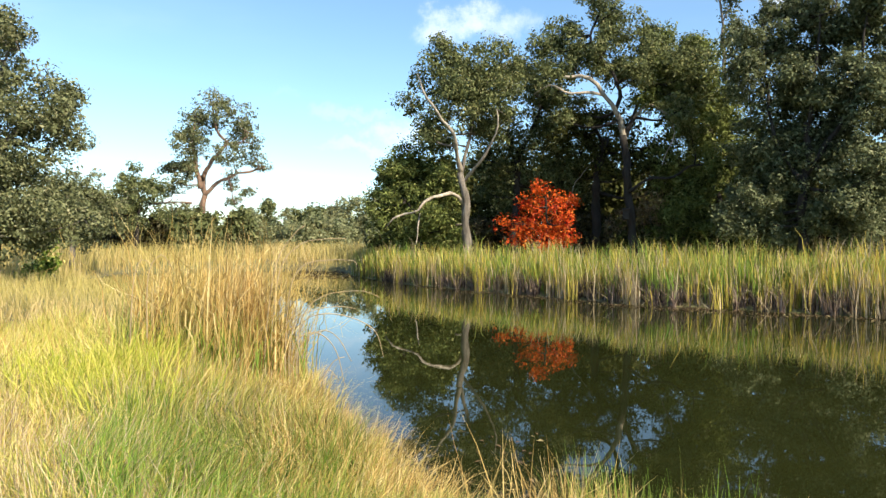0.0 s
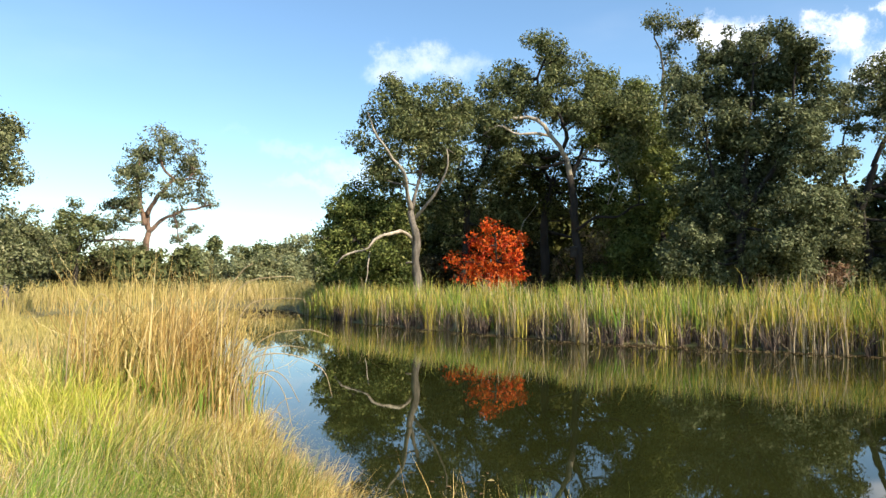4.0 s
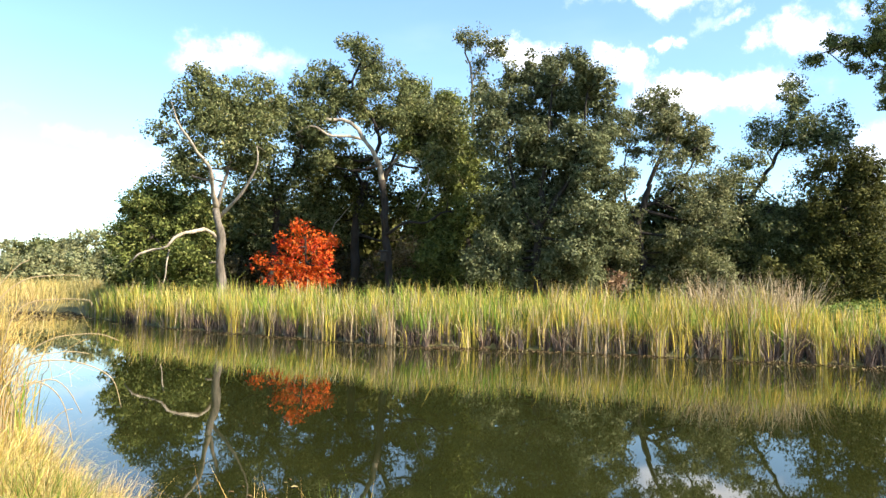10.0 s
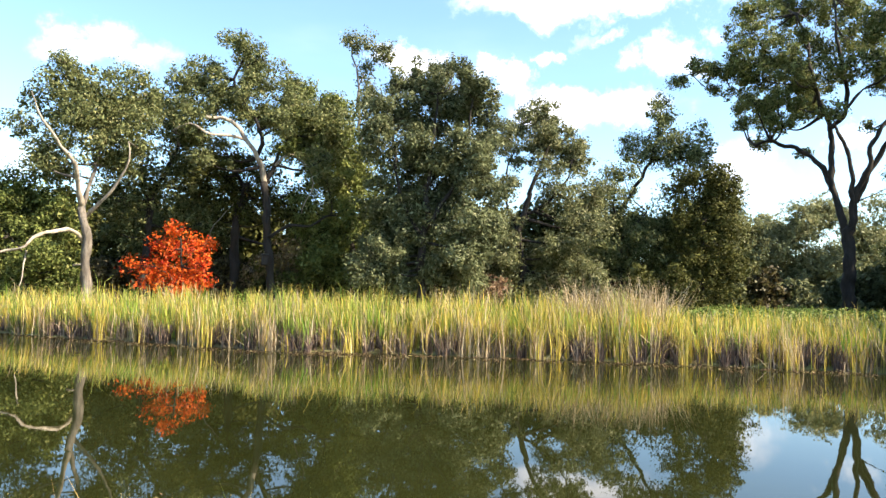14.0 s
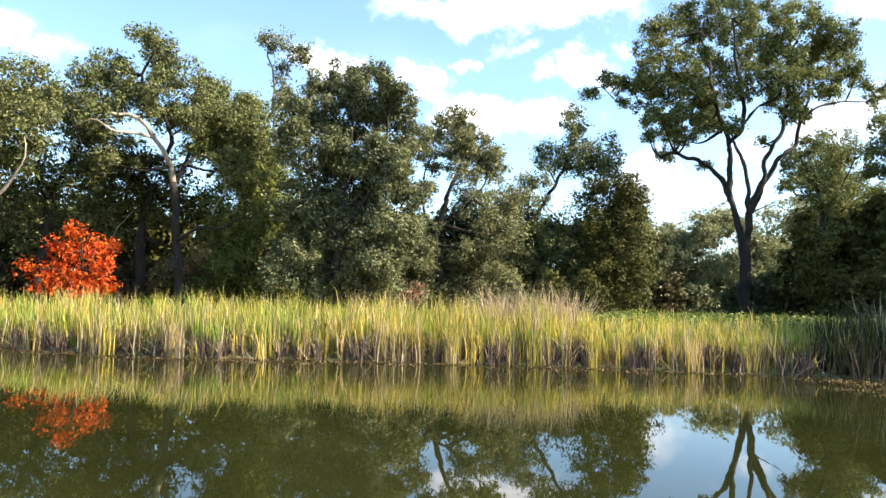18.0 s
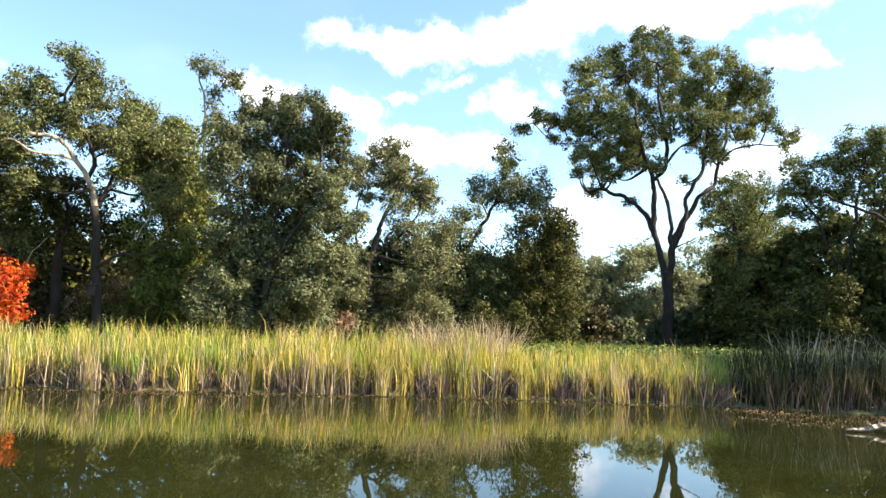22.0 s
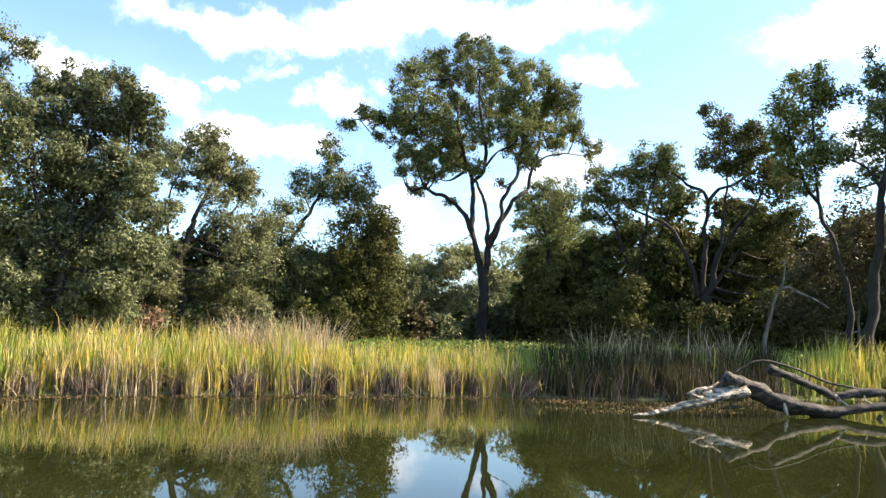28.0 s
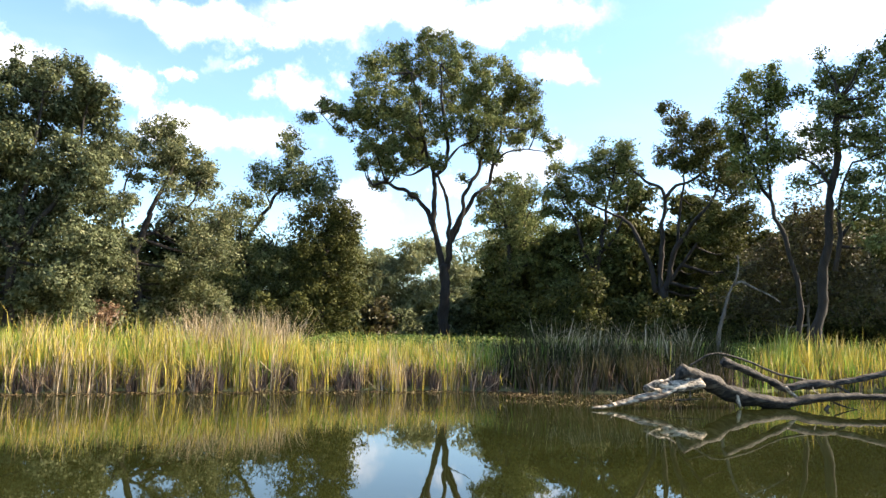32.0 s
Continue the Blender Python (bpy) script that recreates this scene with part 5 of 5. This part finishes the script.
# the near bank
def bank_grass(count, az0, az1, r0, r1, low, high, wide, mat, lab, lean=0.7, power=0.7, edge=-0.12, droop=0.7, parts=4, tuft=0, size=0.12, way=None):
    p = scatter(count if not tuft else count // tuft, az0, az1, r0, r1, rng, power)
    if tuft:
        p = p[rng.integers(0, len(p), count)] + rng.normal(0, size, (count, 2))
    p = p[shore_distance(p) > edge]
    n = len(p)
    x, y = p[:, 0], p[:, 1]
    swell = 0.85 + 0.3 * np.sin(x * 2.3 + 1) * np.sin(y * 1.9)
    # the grass lies in swirls, each patch combed its own way
    comb = (0.9 if way is None else way) + 1.5 * np.sin(x * 1.4 + 0.6 * y) + 1.2 * np.sin(y * 2.1 - x * 0.8 + 1) + rng.normal(0, 1.1, n)
    press = 0.55 + 0.45 * np.sin(x * 1.9 + y * 0.7 + 2) * np.sin(y * 1.3 - x * 0.5)
    tilt = rng.uniform(0.08, lean, n) * (0.6 + 0.7 * press)
    return planted("bank_grass", lab, "grass", p, swell * rng.uniform(low, high, n), tilt, rng.uniform(wide * 0.6, wide * 1.3, n), mat, rng, droop, parts, way=comb)


bank_grass(34000, -46, 12, 2.2, 7.5, 0.14, 0.42, 0.011, MEADOW, "tousled yellow and green grass on the near bank", 1.1)
bank_grass(14000, -180, 180, 0.5, 7.0, 0.08, 0.22, 0.008, MEADOW, "short trodden grass round the standing place", 0.9, power=0.6, edge=0.0)
bank_grass(10000, -46, 12, 2.4, 8.0, 0.25, 0.62, 0.006, GOLD_REED, "dry straw stems lying over the bank grass", 0.95, way=0.8)
bank_grass(7000, -27, -8, 3.2, 7.5, 0.3, 0.6, 0.008, CATTAIL_GREEN, "fresh green tufts in the bank grass", 0.6, tuft=40)
bank_grass(26000, -46, -9, 6.5, 15.0, 0.25, 0.58, 0.011, MEADOW, "deep yellow-green grass further along the bank", 0.6)
bank_grass(4500, -46, -9, 6.5, 15.0, 0.4, 0.8, 0.010, GOLD_REED, "dry stems among the deep grass", 0.6, tuft=30, size=0.25)
bank_grass(1700, -30, -21.5, 7.2, 9.6, 0.45, 0.95, 0.012, LIME_SEDGE, "bright yellow-green clump of tall sedge", 0.5, tuft=60, size=0.3, way=0.6)
bank_grass(9000, -22, 4, 2.5, 4.6, 0.2, 0.45, 0.008, CATTAIL_GREEN, "fresh green grass low on the bank", 0.7, tuft=60, size=0.2)
bank_grass(6500, -46, -12, 2.6, 9.0, 0.3, 0.7, 0.006, PALE_REED, "flattened pale straw tangled over the grass", 1.3, tuft=35, size=0.22, droop=0.3)
bank_grass(7000, -14, 4, 4.2, 10.5, 0.3, 0.7, 0.006, GOLD_REED, "straw-coloured sedge fringing the water", 0.7, tuft=25, edge=-0.3, way=1.2)
bank_grass(420, 9, 27, 4.0, 5.0, 0.6, 0.95, 0.007, CATTAIL_GREEN, "sparse green rushes at the water's edge", 0.25, tuft=7, edge=-1.0, droop=0.3)
bank_grass(150, 14, 27, 4.2, 5.0, 0.75, 1.05, 0.007, CATTAIL_GREEN, "tall green rushes standing in the shallows", 0.2, tuft=6, edge=-1.5, droop=0.3)
bank_grass(900, 5, 27, 3.9, 4.9, 0.55, 0.95, 0.007, GOLD_REED, "withered sedge stalks at the water's edge", 0.5, tuft=8, edge=-1.0)
n = 1500
c = scatter(60, -22.5, -12.4, 9.2, 11.2, rng)
p = c[rng.integers(0, len(c), n)] + rng.normal(0, 0.2, (n, 2))
planted("golden_reed_clump", "tall golden dry reeds on the near bank", "reeds", p, rng.uniform(0.7, 1.0, n) ** 2 * rng.uniform(1.9, 2.45, n), rng.uniform(0.0, 0.22, n), rng.uniform(0.009, 0.019, n), GOLD_REED, rng, 2.2, 8, way=rng.normal(1.0, 1.7, n))
n = 900
p = c[rng.integers(0, len(c), n)] + rng.normal(0, 0.25, (n, 2))
planted("green_reed_clump", "dark green reeds low among the golden ones", "reeds", p, rng.uniform(0.5, 1.15, n), rng.uniform(0.02, 0.3, n), rng.uniform(0.01, 0.02, n), CATTAIL_GREEN, rng, 0.6, 4)


# ---- the fallen tree in the shallows ----
fallen = tagged(new("fallen_tree"), "bleached fallen tree lying half in the water", "fallen tree")
fallen.location = at(78, 21.6, 0.0)


def fallen_piece(name, r0, r1, line):
    """A weathered piece of the fallen tree along (azimuth, distance, height)."""
    rr = random.Random(len(fallen.children) + 3)
    pts = [at(*p) - fallen.location for p in line]
    pts = [p + Vector((rr.uniform(-1, 1), rr.uniform(-1, 1), rr.uniform(-1, 1))) * 0.03 for p in pts]
    v, f = [], []
    tube(v, f, smooth_line(pts, 0.09), r0 * 0.7, r1 * 0.7, 13 if r0 + r1 > 0.2 else 7, 0.08, rng=rr, lump=0.45, flute=0.3)
    # sunlit butt, splinters and stubs get the brightened wood, the rest the darkened
    part(name, mesh_of(name, v, f), TORN_WOOD if name in ("broken_butt", "splinter", "stub") else LOG_WOOD, fallen, "torn pale heartwood" if name in ("broken_butt", "splinter") else "")


fallen_piece("trunk", 0.300, 0.100, [(76.64, 20.51, 0.92), (77.67, 20.72, 0.84), (78.92, 20.97, 0.66), (79.99, 21.19, 0.47), (80.82, 21.37, 0.31), (82.13, 21.65, 0.18), (83.77, 22.01, 0.14), (85.2, 22.32, 0.24), (86.94, 22.72, 0.32), (88.29, 23.04, 0.33), (90.23, 23.52, 0.35)])
fallen_piece("broken_butt", 0.050, 0.200, [(70.05, 19.0, 0.05), (71.15, 19.21, 0.08), (72.42, 19.45, 0.14), (73.67, 19.69, 0.27), (75.11, 19.97, 0.37), (76.22, 20.18, 0.5), (77.34, 20.4, 0.61), (78.22, 20.58, 0.64)])
fallen_piece("broken_butt", 0.100, 0.220, [(74.09, 19.87, 0.48), (74.84, 20.01, 0.6), (75.65, 20.17, 0.6), (76.62, 20.36, 0.63), (77.59, 20.55, 0.71)])
fallen_piece("splinter", 0.110, 0.020, [(74.42, 19.88, 0.51), (74.92, 19.98, 0.69), (75.58, 20.1, 0.72), (76.23, 20.23, 0.87)])
fallen_piece("splinter", 0.080, 0.020, [(75.12, 19.92, 0.46), (74.75, 19.84, 0.52), (74.22, 19.74, 0.67)])
fallen_piece("splinter", 0.050, 0.020, [(71.91, 19.3, 0.12), (71.49, 19.22, 0.2), (71.24, 19.18, 0.25)])
fallen_piece("stub", 0.050, 0.030, [(77.34, 20.45, 0.52), (77.29, 20.45, 0.37), (77.24, 20.44, 0.19)])
fallen_piece("stub", 0.090, 0.060, [(80.53, 21.21, 0.49), (80.67, 21.24, 0.31), (80.73, 21.25, 0.04)])
fallen_piece("limb", 0.035, 0.050, [(77.37, 21.35, 1.08), (77.97, 21.47, 1.24), (78.65, 21.61, 1.4), (79.2, 21.72, 1.47), (80.21, 21.93, 1.39), (81.64, 22.23, 1.2), (82.67, 22.45, 1.05), (83.65, 22.67, 0.9), (85.08, 22.98, 0.78)])
fallen_piece("limb", 0.190, 0.100, [(79.74, 21.63, 1.26), (80.8, 21.85, 1.08), (81.7, 22.04, 0.93), (82.9, 22.31, 0.7), (83.88, 22.52, 0.55), (84.95, 22.76, 0.61), (86.29, 23.06, 0.68), (87.66, 23.38, 0.76), (89.33, 23.78, 0.9), (90.31, 24.02, 1.0)])
fallen_piece("limb", 0.100, 0.050, [(86.57, 23.13, 0.68), (87.17, 23.27, 0.59), (87.7, 23.4, 0.41), (88.45, 23.58, 0.29)])
fallen_piece("stub", 0.100, 0.070, [(83.88, 22.42, 0.54), (84.22, 22.5, 0.39), (84.71, 22.61, 0.24)])
fallen_piece("stub", 0.030, 0.012, [(85.51, 22.59, 0.57), (85.78, 22.65, 0.48), (86.12, 22.73, 0.36)])
fallen_piece("twig", 0.040, 0.020, [(86.86, 22.71, 0.19), (87.43, 22.84, 0.08), (88.65, 23.14, -0.02)])
fallen_piece("twig", 0.050, 0.020, [(86.58, 22.54, 0.08), (86.29, 22.48, -0.08), (85.98, 22.42, -0.44)])
fallen_piece("twig", 0.030, 0.020, [(76.32, 20.15, 0.24), (77.52, 20.39, 0.26), (78.43, 20.58, 0.28)])


# ---- arching reeds over the water ----
def arching_reed(line):
    pts = [at(*p) for p in line]
    root = pts[0].copy()
    root.z = max(-0.05, ground_z(root.x, root.y))
    rr = random.Random(int(line[0][0] * 100))
    v, f = [], []
    tube(v, f, smooth_line([Vector((p.x, p.y, p.z)) - root for p in ([root] if root.z < pts[0].z - 0.1 else []) + pts], 0.06), 0.011, 0.0045, 5, 0.08, rng=rr)
    ob = tagged(part("arching_reed", mesh_of("arching_reed", v, f), PALE_REED), "single dry reed arching out over the water", "reed", "arching reeds")
    ob.location = root


arching_reed([(-11.50, 9.6, 0.41), (-11.42, 9.6, 0.86), (-10.77, 9.6, 1.13), (-9.44, 9.6, 1.29), (-7.88, 9.6, 1.34), (-6.31, 9.6, 1.34), (-5.08, 9.6, 1.26)])
arching_reed([(-11.63, 9.6, 0.38), (-11.42, 9.6, 0.79), (-10.63, 9.6, 1.00), (-8.77, 9.6, 1.04), (-6.88, 9.6, 0.96), (-5.39, 9.6, 0.79), (-4.74, 9.6, 0.45)])
arching_reed([(-12.07, 9.6, 0.34), (-11.85, 9.6, 0.63), (-10.76, 9.6, 0.79), (-9.56, 9.6, 0.75), (-8.49, 9.6, 0.52), (-7.76, 9.6, 0.02)])
arching_reed([(-12.51, 9.6, 0.57), (-12.22, 9.6, 1.32), (-11.22, 9.6, 1.68), (-9.23, 9.6, 1.76), (-7.13, 9.6, 1.75), (-7.03, 9.6, 1.67)])
arching_reed([(-12.20, 9.6, 0.57), (-11.64, 9.6, 0.97), (-10.10, 9.6, 1.10), (-8.32, 9.6, 1.14), (-7.02, 9.6, 1.11)])
arching_reed([(-13.60, 9.6, 0.72), (-12.96, 9.6, 1.62), (-11.44, 9.6, 1.96), (-9.68, 9.6, 2.04), (-7.81, 9.6, 2.05)])
arching_reed([(-11.85, 9.6, 0.42), (-10.98, 9.6, 0.71), (-9.43, 9.6, 0.82), (-8.31, 9.6, 0.70), (-7.32, 9.6, 0.40)])
arching_reed([(-14.03, 9.6, 0.73), (-13.27, 9.6, 1.69), (-11.88, 9.6, 2.10), (-11.01, 9.6, 2.22)])
arching_reed([(-10.08, 9.6, 0.03), (-8.75, 9.6, 0.40), (-7.86, 9.6, 0.46)])
arching_reed([(-10.74, 9.6, 0.11), (-9.20, 9.6, 0.29), (-8.39, 9.6, 0.16)])
arching_reed([(-23.81, 9.6, 0.72), (-23.59, 9.6, 1.49), (-23.05, 9.6, 1.77), (-22.27, 9.6, 1.70)])
arching_reed([(-22.65, 9.6, 0.71), (-22.58, 9.6, 1.56), (-21.68, 9.6, 1.83), (-20.89, 9.6, 1.66)])


# ---- nest box on the black-trunked oak ----
nest = tagged(new("nest_box"), "dark wooden nest box fixed to an oak trunk", "nest box")
nest.matrix_world = Matrix.Translation(at(14.45, 40.4, 3.35)) @ pose(0, 0, 0, 0, 0, -14.45)
BOX_WOOD = bark("nest_box_wood", (0.012, 0.01, 0.009), (0.05, 0.042, 0.035), 9.0)


def board(name, size, place, parent, mat, tilt=0.0):
    bm = bmesh.new()
    bmesh.ops.create_cube(bm, size=1.0)
    bmesh.ops.scale(bm, vec=size, verts=bm.verts)
    bmesh.ops.bevel(bm, geom=bm.edges[:], offset=min(size) * 0.12, segments=1, affect="EDGES")
    me = bpy.data.meshes.new(name)
    bm.to_mesh(me)
    bm.free()
    ob = part(name, me, mat, parent)
    ob.matrix_basis = pose(*place, tilt, 0, 0)
    return ob


board("back_board", (0.36, 0.03, 0.66), (0, 0.2, 0.3), nest, BOX_WOOD)
board("side_board", (0.03, 0.34, 0.52), (-0.165, 0.015, 0.28), nest, BOX_WOOD)
board("side_board", (0.03, 0.34, 0.52), (0.165, 0.015, 0.28), nest, BOX_WOOD)
board("front_board", (0.3, 0.03, 0.5), (0, -0.14, 0.27), nest, BOX_WOOD)
board("floor_board", (0.3, 0.3, 0.03), (0, 0.02, 0.03), nest, BOX_WOOD)
board("lid", (0.42, 0.46, 0.03), (0, -0.02, 0.58), nest, BOX_WOOD, 12)

# ---- a bleached stub among the shaded reeds ----
stub_tree = tagged(new("dead_stub"), "pale dead stub with one drooping branch behind the log", "dead tree")
stub_tree.location = at(79.3, 30, 0.2)
for nm, r0, r1, line in (("trunk", 0.11, 0.025, [(79.3, 30, 0.2), (79.46, 30, 1.92), (79.81, 30, 2.71), (80.24, 30, 3.59), (80.72, 30, 4.08), (80.95, 30, 4.7), (80.9, 30, 5.1)]), ("branch", 0.06, 0.025, [(80.55, 30, 3.9), (81.1, 30, 4.05), (81.78, 30, 3.85), (82.9, 30, 3.55), (83.69, 30, 3.25)])):
    v, f = [], []
    tube(v, f, smooth_line([at(*p) - stub_tree.location for p in line], 0.25), r0, r1, 8, rng=random.Random(4), lump=0.4)
    part(nm, mesh_of(nm, v, f), BARK_GREY, stub_tree)


# ---- litter on the water ----
def litter(label, pts, size, seed):
    g = np.random.default_rng(seed)
    c = np.column_stack([pts, np.full(len(pts), 0.008)])
    v, q = leaves(c, size, g, 6.0, 0.45)
    v[:, 2] = np.clip(v[:, 2], 0.004, 0.03)
    tagged(part("floating_litter", quads_mesh("floating_litter", v, q), FLOATING), label, "plant litter", kind="stuff")


p, a, up = tussocks(5200, 20, -6, 66, 1.6, rng, 0.28, 0.7, -1.5)
litter("brown plant litter floating along the far bank", p, 0.08, 21)
p, a, up = tussocks(1700, 26, 64, 82, 3.4, rng, 0.32, 1.2, -3.9)
litter("brown plant litter floating round the fallen tree", p, 0.07, 22)
p = scatter(26, 1.5, 9, 5.0, 7.5, rng)
litter("small pale leaves floating near the bank", p[shore_distance(p) < -0.1], 0.07, 23)
p = scatter(900, -12, -4, 36, 50, rng)
litter("brown mat of litter at the pond's far end", p[shore_distance(p) < 0], 0.3, 24)
